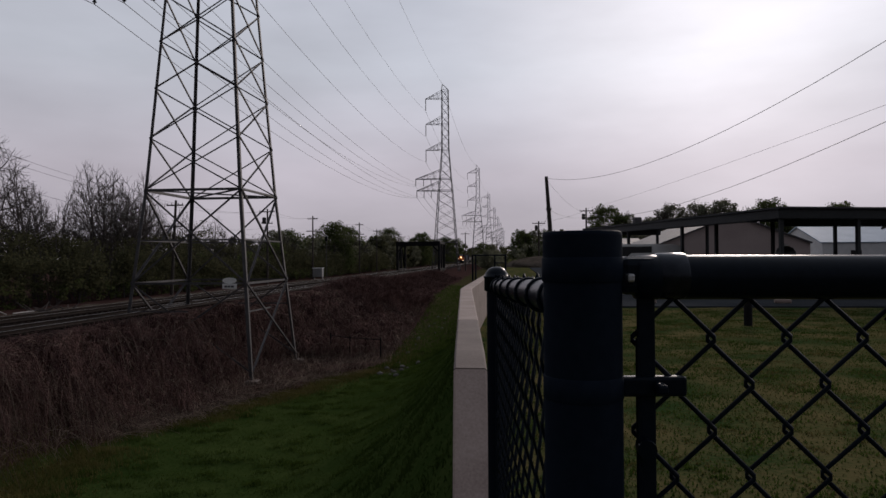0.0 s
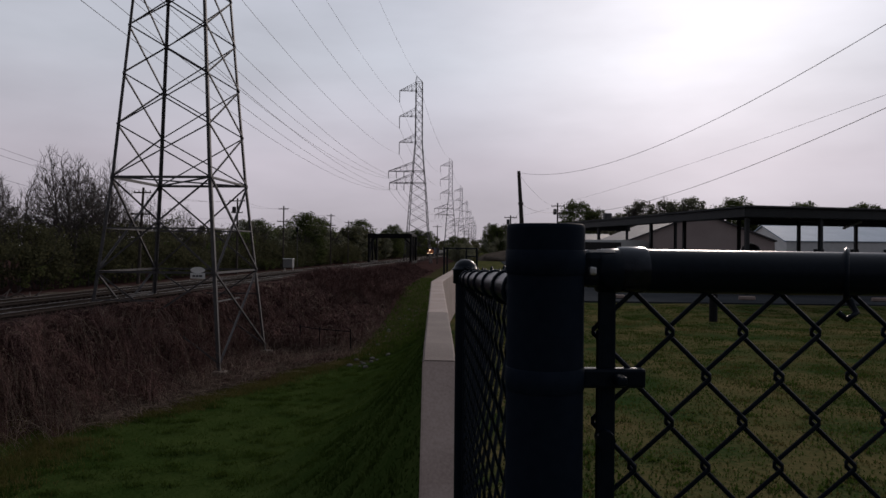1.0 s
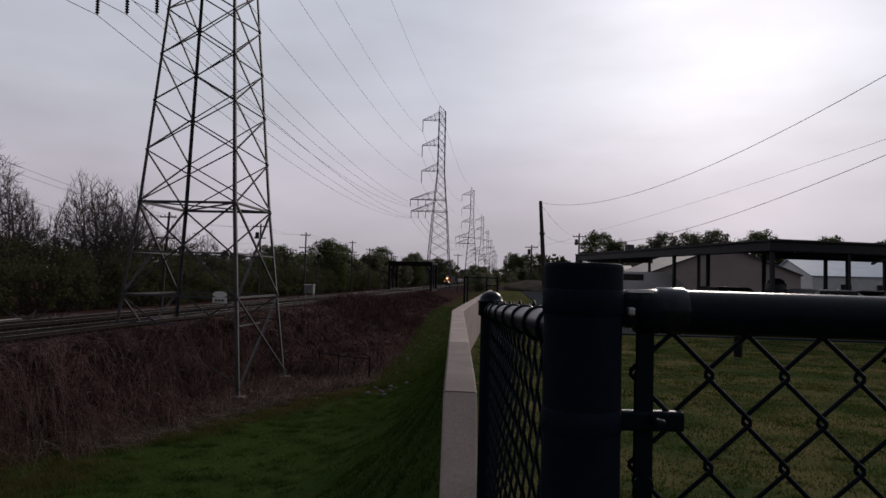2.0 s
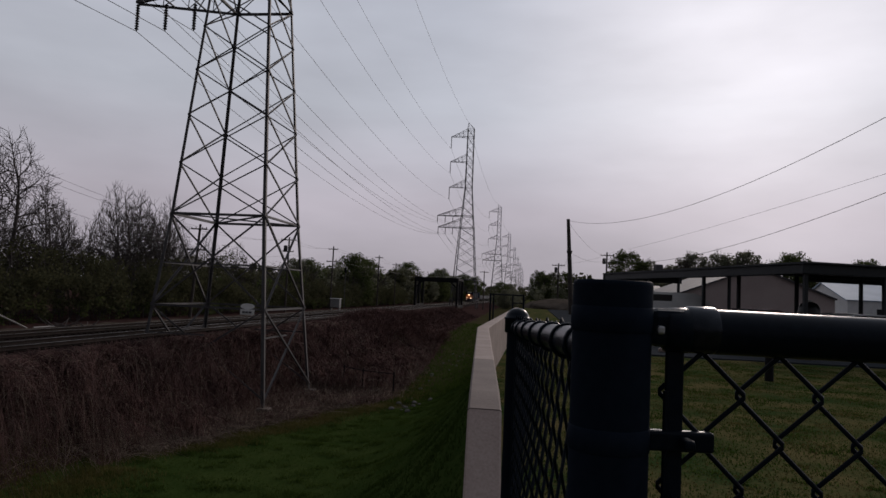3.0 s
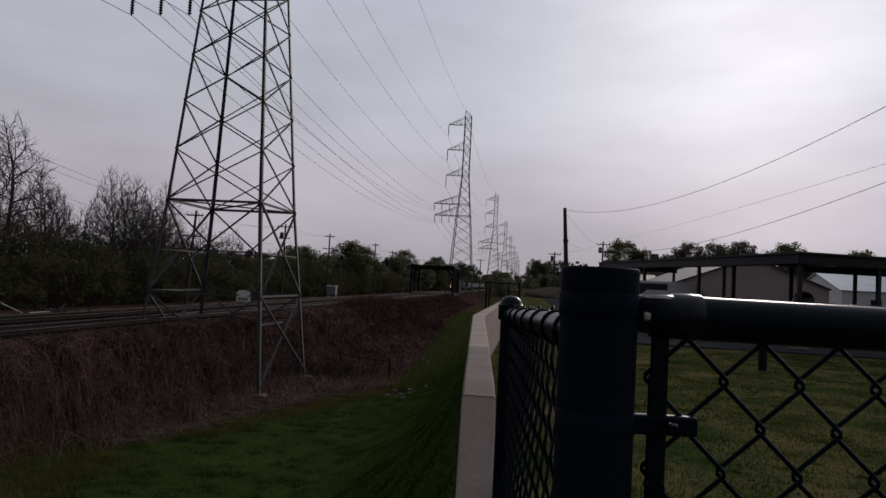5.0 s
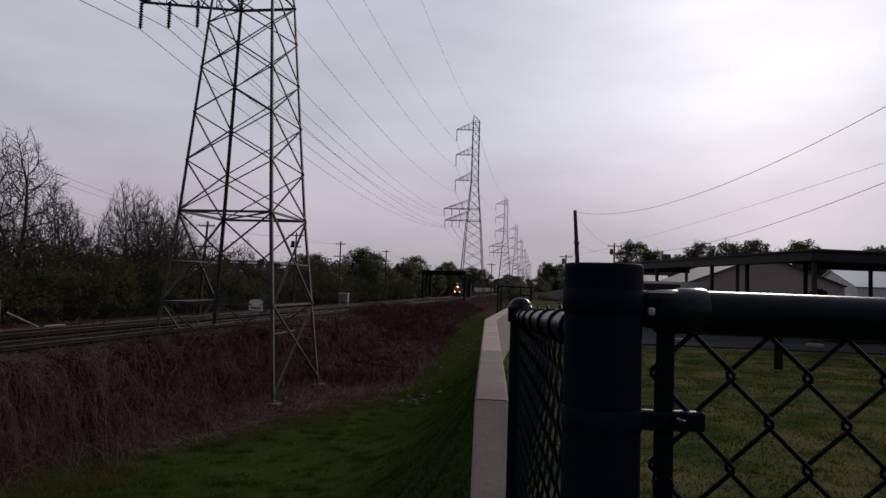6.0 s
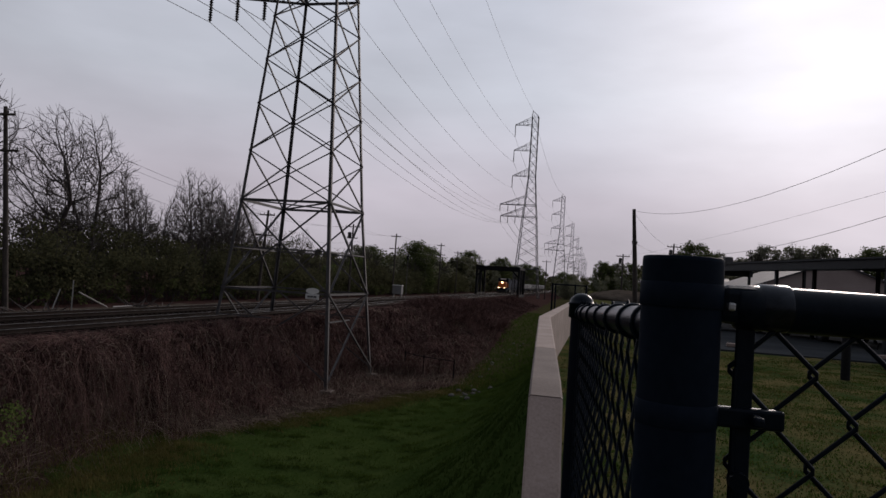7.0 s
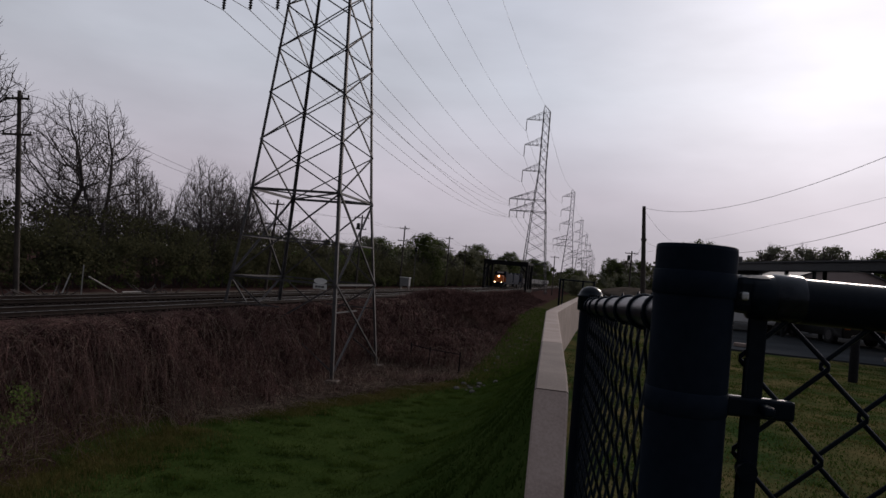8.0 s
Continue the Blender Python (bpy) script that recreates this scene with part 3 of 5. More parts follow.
def sag_points(a, b, sag, n=24):
    a, b = Vector(a), Vector(b)
    return [a.lerp(b, i / n) - Vector((0, 0, sag * 4 * (i / n) * (1 - i / n))) for i in range(n + 1)]


def cable(a, b, sag, r, label="thin dark overhead power cable", group="power cables"):
    return tagged(new("cable", tube_mesh("cable", sag_points(a, b, sag), r, M_WIRE, 5)), label, "cable", group)


def line_cables():
    ys = [-110, 41.0] + TOWER_YS[:4]
    hung = [(-7.95, 16.3), (-5.95, 16.3), (-3.95, 16.3), (-8.25, 19.5), (-6.1, 19.5), (-4.0, 19.5), (-5.35, 26.05), (-5.35, 33.15), (-5.35, 40.15), (-0.75, 47.5)]
    for x, z in hung:
        for a, b in zip(ys, ys[1:]):
            span = b - a
            cable(((NEAR_X if a < 100 else LINE_X) + x, a, EYE_Z + z), ((NEAR_X if b < 100 else LINE_X) + x, b, EYE_Z + z), span * span * 0.00016, 0.022 if b < 200 else 0.03)


line_cables()


# ---- railway ----
TRACKS = (-22.2, -26.4)


def build_tracks():
    prof = ((-0.075, 0), (0.075, 0), (0.075, 0.015), (0.012, 0.03), (0.012, 0.12), (0.036, 0.13), (0.036, 0.165), (-0.036, 0.165), (-0.036, 0.13), (-0.012, 0.12), (-0.012, 0.03), (-0.075, 0.015))
    for c in TRACKS:
        t = tagged(empty("railway_track"), "steel rails on dark wooden sleepers in grey ballast", "railway track", "railway tracks", kind="structure")
        t.matrix_basis = Matrix.Translation((c, 0, RAIL_Z - 0.165))
        for s in (-0.7525, 0.7525):
            n = len(prof)
            verts = [(s + x, y, z) for y in (-60, 900) for x, z in prof]
            faces = [(i, (i + 1) % n, n + (i + 1) % n, n + i) for i in range(n)]
            me = mesh_of("rail", verts, faces, M_RAIL)
            me.materials.append(M_RAILTOP)
            me.polygons[6].material_index = 1
            under("rail", me, t)
        tie = box((2.6, 0.23, 0.16), (0, 0, -0.075), 0.012)
        me = bpy.data.meshes.new("sleeper")
        tie.to_mesh(me)
        tie.free()
        me.materials.append(M_TIE)
        for k in range(150):
            under("sleeper", me, t, m=pose(random.uniform(-0.03, 0.03), 12 + k * 0.53, random.uniform(-0.012, 0.004), 0, 0, random.uniform(-0.8, 0.8)))
        # shoulders of the ballast bed
        verts, faces = [], []
        for y in np.arange(-60, 400, 4.0):
            for x, z in ((-2.3, -0.42), (-1.5, -0.07), (1.5, -0.07), (2.3, -0.42)):
                verts.append((x + random.uniform(-0.08, 0.08), y, z + random.uniform(-0.015, 0.015)))
        for j in range(len(verts) // 4 - 1):
            for i in range(3):
                faces.append((j * 4 + i, j * 4 + i + 1, j * 4 + i + 5, j * 4 + i + 4))
        under("ballast_bed", mesh_of("ballast_bed", verts, faces, M_BALLAST), t)


build_tracks()


def build_bridge():
    """A through-truss railway bridge; the portal end is nearest."""
    b = tagged(empty("truss_bridge"), "dark steel through-truss railway bridge over both tracks", "bridge")
    x0, x1, y0, z0, z1 = -28.9, -18.5, 167.5, RAIL_Z - 0.6, 5.45
    bay, bays = 6.0, 2
    for x in (x0, x1):
        part("bottom_chord", box((0.7, bay * bays, 0.9), (x, y0 + bay * bays / 2, z0 + 0.35), 0.04), M_BRIDGE, b)
        part("top_chord", box((0.6, bay * bays, 0.6), (x, y0 + bay * bays / 2, z1 - 0.3), 0.04), M_BRIDGE, b)
        for k in range(bays + 1):
            part("post", box((0.55 if k in (0, bays) else 0.4, 0.5, z1 - z0), (x, y0 + k * bay, (z0 + z1) / 2), 0.03), M_BRIDGE, b)
        for k in range(bays):
            a, c = (x, y0 + k * bay, z0 + 0.4), (x, y0 + (k + 1) * bay, z1 - 0.3)
            if k >= bays // 2:
                a, c = (a[0], a[1], c[2]), (c[0], c[1], a[2])
            v, f = angle_bar(a, c, 0.4)
            under("diagonal", mesh_of("diagonal", v, f, M_BRIDGE), b)
    for k in range(bays + 1):
        part("cross_girder", box((x1 - x0, 0.4, 1.1 if k == 0 else 0.5), ((x0 + x1) / 2, y0 + k * bay, z1 - (0.55 if k == 0 else 0.25)), 0.03), M_BRIDGE, b)
    for x, s in ((x0, 1), (x1, -1)):
        v, f = angle_bar((x, y0, z1 - 2.6), (x + s * 1.6, y0, z1 - 1.0), 0.35)
        under("knee_brace", mesh_of("knee_brace", v, f, M_BRIDGE), b)


build_bridge()


# ---- the train ----
def wheelset(parent, xs, y, r=0.5):
    for x in xs:
        v, f = lathe(((r, -0.07), (r, 0.07), (r * 0.9, 0.08)), 16)
        under("wheel", mesh_of("wheel", v, f, M_RUBBER, True), parent, m=pose(x, y, r, 0, 90, 0))


def build_locomotive(lamp, label):
    t = tagged(empty("diesel_locomotive"), label, "locomotive", "locomotives")
    part("underframe", box((2.9, 21.5, 0.45), (0, 10.9, 1.2), 0.05), M_LOCO, t)
    part("long_hood", box((2.1, 13.6, 2.4), (0, 14.4, 2.62), 0.12), M_LOCO, t)
    part("cab", box((3.05, 3.0, 2.75), (0, 5.0, 2.9), 0.15), M_LOCO, t)
    part("cab_face", box((3.0, 0.08, 1.2), (0, 3.46, 2.2), 0.03), M_ORANGE, t, "orange cab front")
    nose = box((2.2, 2.3, 1.85), (0, 2.4, 2.3), 0.22)
    part("nose", nose, M_ORANGE, t, "orange sloping nose")
    part("anticlimber", box((2.9, 0.5, 0.5), (0, 0.6, 1.25), 0.05), M_LOCO, t)
    part("pilot_plow", box((2.7, 0.3, 0.9), (0, 0.35, 0.62), 0.05), M_RUBBER, t)
    part("roof_fan", box((1.9, 3.2, 0.35), (0, 17.8, 3.98), 0.08), M_LOCO, t)
    part("dynamic_brake_housing", box((2.3, 3.0, 0.5), (0, 9.6, 3.95), 0.08), M_LOCO, t)
    part("number_board", box((1.6, 0.06, 0.3), (0, 3.44, 4.0), 0.02), M_WHITE, t)
    for x in (-0.75, 0.75):
        part("windscreen", box((1.15, 0.05, 0.7), (x, 3.42, 3.3), 0.02), M_DARKGLASS, t)
    for x, z, r in ((0.0, 2.95, 0.19), (-0.85, 1.4, 0.15), (0.85, 1.4, 0.15)):
        v, f = lathe(((r, -0.05), (r, 0.05), (r * 0.6, 0.09)), 14)
        under("headlight", mesh_of("headlight", v, f, lamp), t, "round headlight", m=pose(x, 1.2 if z > 2 else 0.32, z, 90, 0, 0))
    for y in (3.2, 17.6):
        part("bogie", box((2.2, 4.2, 0.6), (0, y, 0.75), 0.08), M_RUBBER, t)
        for dy in (-1.7, 0, 1.7):
            wheelset(t, (-0.75, 0.75), y + dy)
    part("fuel_tank", box((2.6, 5.5, 0.8), (0, 10.4, 0.65), 0.15), M_RUBBER, t)
    return t


def build_wagon():
    t = tagged(empty("gondola_wagon"), "low grey gondola wagon behind the locomotives", "wagon", "train wagons")
    part("body", box((3.0, 15.2, 1.5), (0, 8.3, 2.12), 0.08), M_CARGREY, t)
    part("load", box((2.7, 14.6, 0.3), (0, 8.3, 2.90), 0.12), M_BALLAST, t, "dark heaped load")
    part("sill", box((2.7, 16.4, 0.35), (0, 8.3, 1.2), 0.04), M_RUBBER, t)
    for y in (2.4, 14.2):
        part("bogie", box((2.1, 2.4, 0.55), (0, y, 0.7), 0.08), M_RUBBER, t)
        for dy in (-0.9, 0.9):
            wheelset(t, (-0.75, 0.75), y + dy, 0.45)
    for k in range(9):
        for x in (-1.53, 1.53):
            part("rib", box((0.08, 0.12, 1.4), (x, 1.6 + k * 1.68, 2.12), 0.02), M_CARGREY, t)
    return t


# each vehicle with its distance behind the front and its turn
TRAIN = [(build_locomotive(M_HEAD, "orange-nosed dark freight locomotive with three headlights lit"), 0.0, 0),
         (build_locomotive(M_DARKGLASS, "dark freight locomotive coupled backwards behind the first"), 44.2, 180)]
first_wagon = build_wagon()
TRAIN.append((first_wagon, 45.0, 0))
for k in range(1, 6):
    TRAIN.append((copy_thing(first_wagon, Matrix()), 45.0 + k * 17.3, 0))
TRAIN_ROWS = ((0, 336.0), (2, 303.0), (4, 262.5), (6, 217.5), (8, 174.5))


# ---- trees ----
def branch_mesh(rng, height, spread_out, depth, trunk_r, first=0.35, twig=0.013):
    """A leafless tree: a tapered trunk that forks into limbs, boughs and fine twigs."""
    layers = [([], []), ([], []), ([], [])]

    def add(p, d, length, r, level):
        verts, faces = layers[0 if level == 0 else 1 if level < 3 else 2]
        n = 3 if level < 2 else 2 if level < 4 else 1
        pts, rs, q = [p.copy()], [r], p.copy()
        dd = d.copy()
        for i in range(n):
            dd = (dd + Vector((rng.gauss(0, 0.07), rng.gauss(0, 0.07), 0.05))).normalized()
            q = q + dd * (length / n)
            pts.append(q.copy())
            rs.append(max(twig, r * (1 - 0.5 * (i + 1) / n)))
        v, f = tube(pts, rs, 7 if level == 0 else 5 if level == 1 else 3, False)
        faces.extend(tuple(i + len(verts) for i in k) for k in f)
        verts.extend(v)
        if level >= depth:
            return
        kids = (6, 5, 5, 4, 3)[min(level, 4)]
        for k in range(kids):
            u = 1.0 if k == 0 else rng.uniform(first if level == 0 else 0.38, 0.98)
            j = min(int(u * n), n - 1)
            at = pts[j].lerp(pts[j + 1], u * n - j)
            turn = rng.uniform(0, 2 * math.pi)
            lean = (0.25 if k == 0 else rng.uniform(0.4, 0.8)) * spread_out
            side = dd.cross(Vector((math.cos(turn), math.sin(turn), 0.3))).normalized()
            nd = (dd * math.cos(lean) + side * math.sin(lean) + Vector((0, 0, 0.09))).normalized()
            add(at, nd, length * rng.uniform(0.52, 0.75), max(twig, rs[j] * rng.uniform(0.45, 0.7)), level + 1)

    add(Vector((0, 0, -0.3)), Vector((0, 0, 1)), height * 0.40, trunk_r, 0)
    k = height / max(v.z for vs, _ in layers for v in vs)
    return [([v * k for v in vs], fs) for vs, fs in layers]


def leaf_cloud(rng, centres, per, size):
    """Small folded leaves scattered about clump centres (x, y, z, radius)."""
    cs = np.array(centres)
    n = len(cs) * per
    c = np.repeat(cs, per, 0)
    d = rng.normal(size=(n, 3))
    d /= np.linalg.norm(d, axis=1)[:, None]
    p = c[:, :3] + d * (c[:, 3:] * rng.uniform(0.35, 1.05, (n, 1))) * np.array((1, 1, 0.8))
    a = rng.normal(size=(n, 3))
    a /= np.linalg.norm(a, axis=1)[:, None]
    b = np.cross(a, rng.normal(size=(n, 3)))
    b /= np.linalg.norm(b, axis=1)[:, None] + 1e-6
    s = size * rng.uniform(0.6, 1.4, (n, 1))
    co = np.stack([p - a * s * 0.5, p + b * s * 0.45, p + a * s * 0.6, p - b * s * 0.35], 1).reshape(-1, 3)
    i = np.arange(n)[:, None] * 4
    tris = np.concatenate([i + np.array((0, 1, 2)), i + np.array((0, 2, 3))])
    return co, tris


def grown_branches(seed, height, width, clear, lean=(0.0, 0.0), stems=1, wants=900, tip=0.019, girth=2.42):
    """A leafless tree that grows towards free points of an egg-shaped crown: limbs, boughs and fine ascending twigs.

    clear: height of the trunk below the crown. Returns three layers of corners and faces, thick to thin."""
    r = np.random.default_rng(seed)
    step, near = 0.30, 0.45
    pts = []
    while len(pts) < wants:
        p = r.uniform(-1, 1, 3)
        if np.linalg.norm(p) > 1 or r.random() > 0.25 + 0.75 * np.linalg.norm(p):
            continue
        z = clear * 0.9 + (height - clear * 0.9) * (p[2] * 0.5 + 0.5)
        k = 0.62 + 0.38 * math.sin(math.pi * min(1, (p[2] * 0.5 + 0.5) * 1.25))
        pts.append((p[0] * width / 2 * k + lean[0] * z, p[1] * width / 2 * k + lean[1] * z, z))
    pts = np.array(pts)
    pos, par, way = [], [], []
    for k in range(stems):
        at = np.array((0.12 * k, 0.1 * k, -0.3))
        a = r.uniform(0, 6.28)
        d = np.array((lean[0] + 0.22 * k * math.cos(a), lean[1] + 0.22 * k * math.sin(a), 1.0))
        d /= np.linalg.norm(d)
        last = -1
        while at[2] < height * (0.52 - 0.06 * k):
            pos.append(at.copy())
            par.append(last)
            way.append(d.copy())
            last = len(pos) - 1
            d = d + r.normal(0, 0.035, 3)
            d /= np.linalg.norm(d)
            at = at + d * step
    alive = np.ones(len(pts), bool)
    best = np.full(len(pts), 1e9)
    which = np.zeros(len(pts), int)
    seen, shoots = 0, {p: [pos[i]] for i, p in enumerate(par) if p >= 0}
    for turn in range(130):
        fresh = np.array(pos[seen:])
        if len(fresh) == 0 or not alive.any():
            break
        dist = np.linalg.norm(pts[:, None] - fresh[None], axis=2)
        k = dist.argmin(1)
        d = dist[np.arange(len(pts)), k]
        nearer = d < best
        best[nearer], which[nearer] = d[nearer], seen + k[nearer]
        seen = len(pos)
        alive &= best > near
        pull = {}
        for i in np.nonzero(alive & (best < 4.0))[0]:
            v = pts[i] - pos[which[i]]
            pull.setdefault(which[i], []).append(v / np.linalg.norm(v))
        for n, vs in pull.items():
            v = np.mean(vs, 0) + way[n] * 0.75 + np.array((0, 0, 0.16)) + r.normal(0, 0.10, 3)
            v /= np.linalg.norm(v)
            p = pos[n] + v * step
            if len(shoots.setdefault(n, [])) > 2 or any(np.linalg.norm(p - q) < 0.16 for q in shoots[n]):
                continue
            shoots[n].append(p)
            pos.append(p)
            par.append(n)
            way.append(v)
    kids = [[] for _ in pos]
    for i, p in enumerate(par):
        if p >= 0:
            kids[p].append(i)
    thick = np.zeros(len(pos))
    for i in range(len(pos) - 1, -1, -1):
        thick[i] = max(tip, sum(thick[c] ** girth for c in kids[i]) ** (1 / girth)) if kids[i] else tip
    layers = [([], []), ([], []), ([], [])]

    def lay(chain, rs, sides):
        verts, faces = layers[0 if rs[0] > 0.11 else 1 if rs[0] > 0.035 else 2]
        v, f = tube([Vector(c) for c in chain], rs, sides, False)
        faces.extend(tuple(i + len(verts) for i in q) for q in f)
        verts.extend(v)

    heads = [i for i, p in enumerate(par) if p < 0]
    while heads:
        i = heads.pop()
        chain, rs = ([pos[par[i]]], [thick[i]]) if par[i] >= 0 else ([], [])
        while True:
            chain.append(pos[i])
            rs.append(thick[i])
            if not kids[i]:
                break
            order = sorted(kids[i], key=lambda c: -thick[c])
            heads += order[1:]
            i = order[0]
        if len(chain) > 1:
            lay(chain, [float(q) for q in rs], 7 if rs[0] > 0.11 else 4 if rs[0] > 0.035 else 3)
    # fine twigs on the outer shoots
    for i in range(len(pos)):
        if thick[i] < tip * 2.1 and r.random() < (0.95 if not kids[i] else 0.42):
            for k in range(3 if not kids[i] else 1):
                d = way[i] + r.normal(0, 0.42, 3) + np.array((0, 0, 0.22))
                d /= np.linalg.norm(d)
                m = pos[i] + d * r.uniform(0.25, 0.5)
                e = m + (d + np.array((0, 0, 0.2)) + r.normal(0, 0.12, 3)) * r.uniform(0.2, 0.5)
                lay((pos[i], m, e), [tip * 0.85, tip * 0.65, tip * 0.4], 3)
    return layers


def bare_tree(seed, height, width, clear, lean=(0, 0), stems=1, wants=900, label="tall leafless tree with fine spreading twigs behind the tracks"):
    t = tagged(empty("bare_tree"), label, "tree", "bare trees")
    for name, (v, f) in zip(("trunk", "bough", "twig_crown"), grown_branches(seed, height, width, clear, lean, stems, wants)):
        if v:
            under(name, mesh_of(name, v, f, M_BARK, True), t)
    return t


def leafy_tree(seed, height, width, label, leaf=None, leaf_size=0.24, clumps=150, per=75):
    rng, nr = random.Random(seed), np.random.default_rng(seed)
    t = tagged(empty("leafy_tree"), label, "tree", "leafy trees")
    for name, (v, f) in zip(("trunk", "bough", "twig_crown"), branch_mesh(rng, height * 0.92, 0.9, 3, height * 0.018, 0.3, 0.03)):
        under(name, mesh_of(name, v, f, M_BARK), t)
    cs = []
    for k in range(clumps):
        z = height * rng.uniform(0.06, 0.95)
        r = width * 0.5 * math.sqrt(max(0.12, 1 - ((z / height - 0.45) / 0.53) ** 2)) * math.sqrt(rng.random())
        a = rng.uniform(0, 2 * math.pi)
        cs.append((r * math.cos(a), r * math.sin(a), z, height * rng.uniform(0.06, 0.13)))
    co, tris = leaf_cloud(nr, cs, per, leaf_size)
    under("crown", quick("crown", co, tris, leaf or M_LEAF), t)
    return t


def plant(tree, x, y, scale=1.0, turn=0.0, z=None):
    m = Matrix.Translation((x, y, ground_z(x, y) if z is None else z)) @ pose(0, 0, 0, 0, 0, turn) @ Matrix.Scale(scale, 4)
    return m


def build_trees():
    slim = "slim leafless tree rising from the thicket"
    kinds = [bare_tree(11, 14.8, 8.6, 4.2, (0, 0), 1, 1700), bare_tree(23, 15.6, 8.2, 3.2, (0.03, 0.02), 2, 1700), bare_tree(37, 12.6, 5.4, 2.6, (0, 0.03), 2, 1250, slim), bare_tree(41, 11.0, 6.4, 2.0, (0.02, 0), 3, 1250, slim)]
    spots = [(0, -42, 45.4, 1.0, 0), (1, -42.5, 50.9, 1.0, 200), (2, -42, 63.2, 1.02, 0), (3, -42, 67.5, 1.08, 40)]
    for k, x, y, s, a in spots:
        kinds[k].matrix_basis = plant(None, x, y, s, a)
    rng = random.Random(5)
    more = [(1, -42, 35.6, 1.22, 130), (2, -45, 48.2, 0.6, 70), (3, -42, 54.5, 0.92, 200), (2, -44, 59, 0.80, 150), (2, -41, 71.5, 0.98, 300), (3, -43, 76, 0.9, 20),
            (3, -41.5, 64.8, 1.05, 140), (2, -42.5, 69.5, 1.0, 80), (3, -43, 73, 1.02, 260), (3, -46, 82, 0.85, 250), (2, -44, 88, 0.8, 110), (3, -45, 99, 0.8, 50), (1, -44, 160, 0.70, 33), (2, -41, 172, 0.85, 120), (3, -48, 62, 0.95, 220), (2, -49, 42, 0.78, 280)]
    more += [(2 + k % 2, -46 - rng.uniform(0, 9), 33 + k * 3.1, rng.uniform(0.55, 0.78), rng.uniform(0, 360)) for k in range(17)]
    for k, x, y, s, a in more:
        copy_thing(kinds[k], plant(None, x, y, s, a))
    leafy = [leafy_tree(3, 10.0, 8.5, "spring-green broadleaf tree with uneven crown", M_LEAF, 0.25),
             leafy_tree(8, 9.0, 7.0, "half-leafed dark green tree with gaps in its crown", M_LEAFHAZE, 0.24, 135, 72),
             leafy_tree(14, 7.5, 5.0, "young tree in fresh pale green leaf", M_LEAFBRIGHT, 0.2, 60, 60)]
    spots = [(0, -38, 142, 1.12, 0), (1, -39, 150, 1.1, 0), (2, -37.5, 104, 0.85, 0)]
    for k, x, y, s, a in spots:
        leafy[k].matrix_basis = plant(None, x, y, s, a)
    more = [(2, -37, 92, 0.75), (2, -37.5, 79, 0.7), (1, -40, 112, 0.85), (0, -42, 124, 0.85), (1, -40, 165, 0.95), (0, -44, 178, 1.0), (1, -38, 196, 1.0), (0, -40, 215, 1.15),
            (1, -36, 236, 1.0), (0, -36, 262, 1.1), (1, -34, 290, 1.1), (0, -33, 322, 1.1), (1, -36, 350, 1.2), (0, -33, 385, 1.2), (0, -12, 260, 0.8), (1, -10, 300, 0.9), (1, -9, 225, 0.62),
            (0, 2.5, 255, 1.05), (1, 7.5, 262, 1.1), (0, 12, 250, 0.95), (1, 18, 245, 0.85), (0, 5, 300, 1.1)]
    # beyond the buildings
    more += [(0, 19.5, 148, 1.15), (1, 24, 152, 1.0), (1, 29, 150, 1.05), (1, 33, 150, 1.25), (1, 38, 148, 1.3), (1, 43.5, 150, 1.28), (1, 48, 154, 1.1),
             (0, 58, 165, 1.22), (1, 64, 168, 1.25), (0, 70, 170, 1.14), (1, 78, 185, 1.22), (0, 87, 195, 1.34), (1, 96, 198, 1.40), (0, 106, 200, 1.34), (1, 116, 205, 1.34), (0, 127, 208, 1.34), (1, 139, 210, 1.15)]
    for k, x, y, s in more:
        copy_thing(leafy[k], plant(None, x, y, s * rng.uniform(0.93, 1.07), rng.uniform(0, 360)))
    for x, y, s in ((31, 146, 0.95), (37, 147, 1.0), (60, 166, 0.9), (88, 192, 0.8), (100, 196, 0.85)):
        copy_thing(kinds[2], plant(None, x, y, s, x * 7))


build_trees()


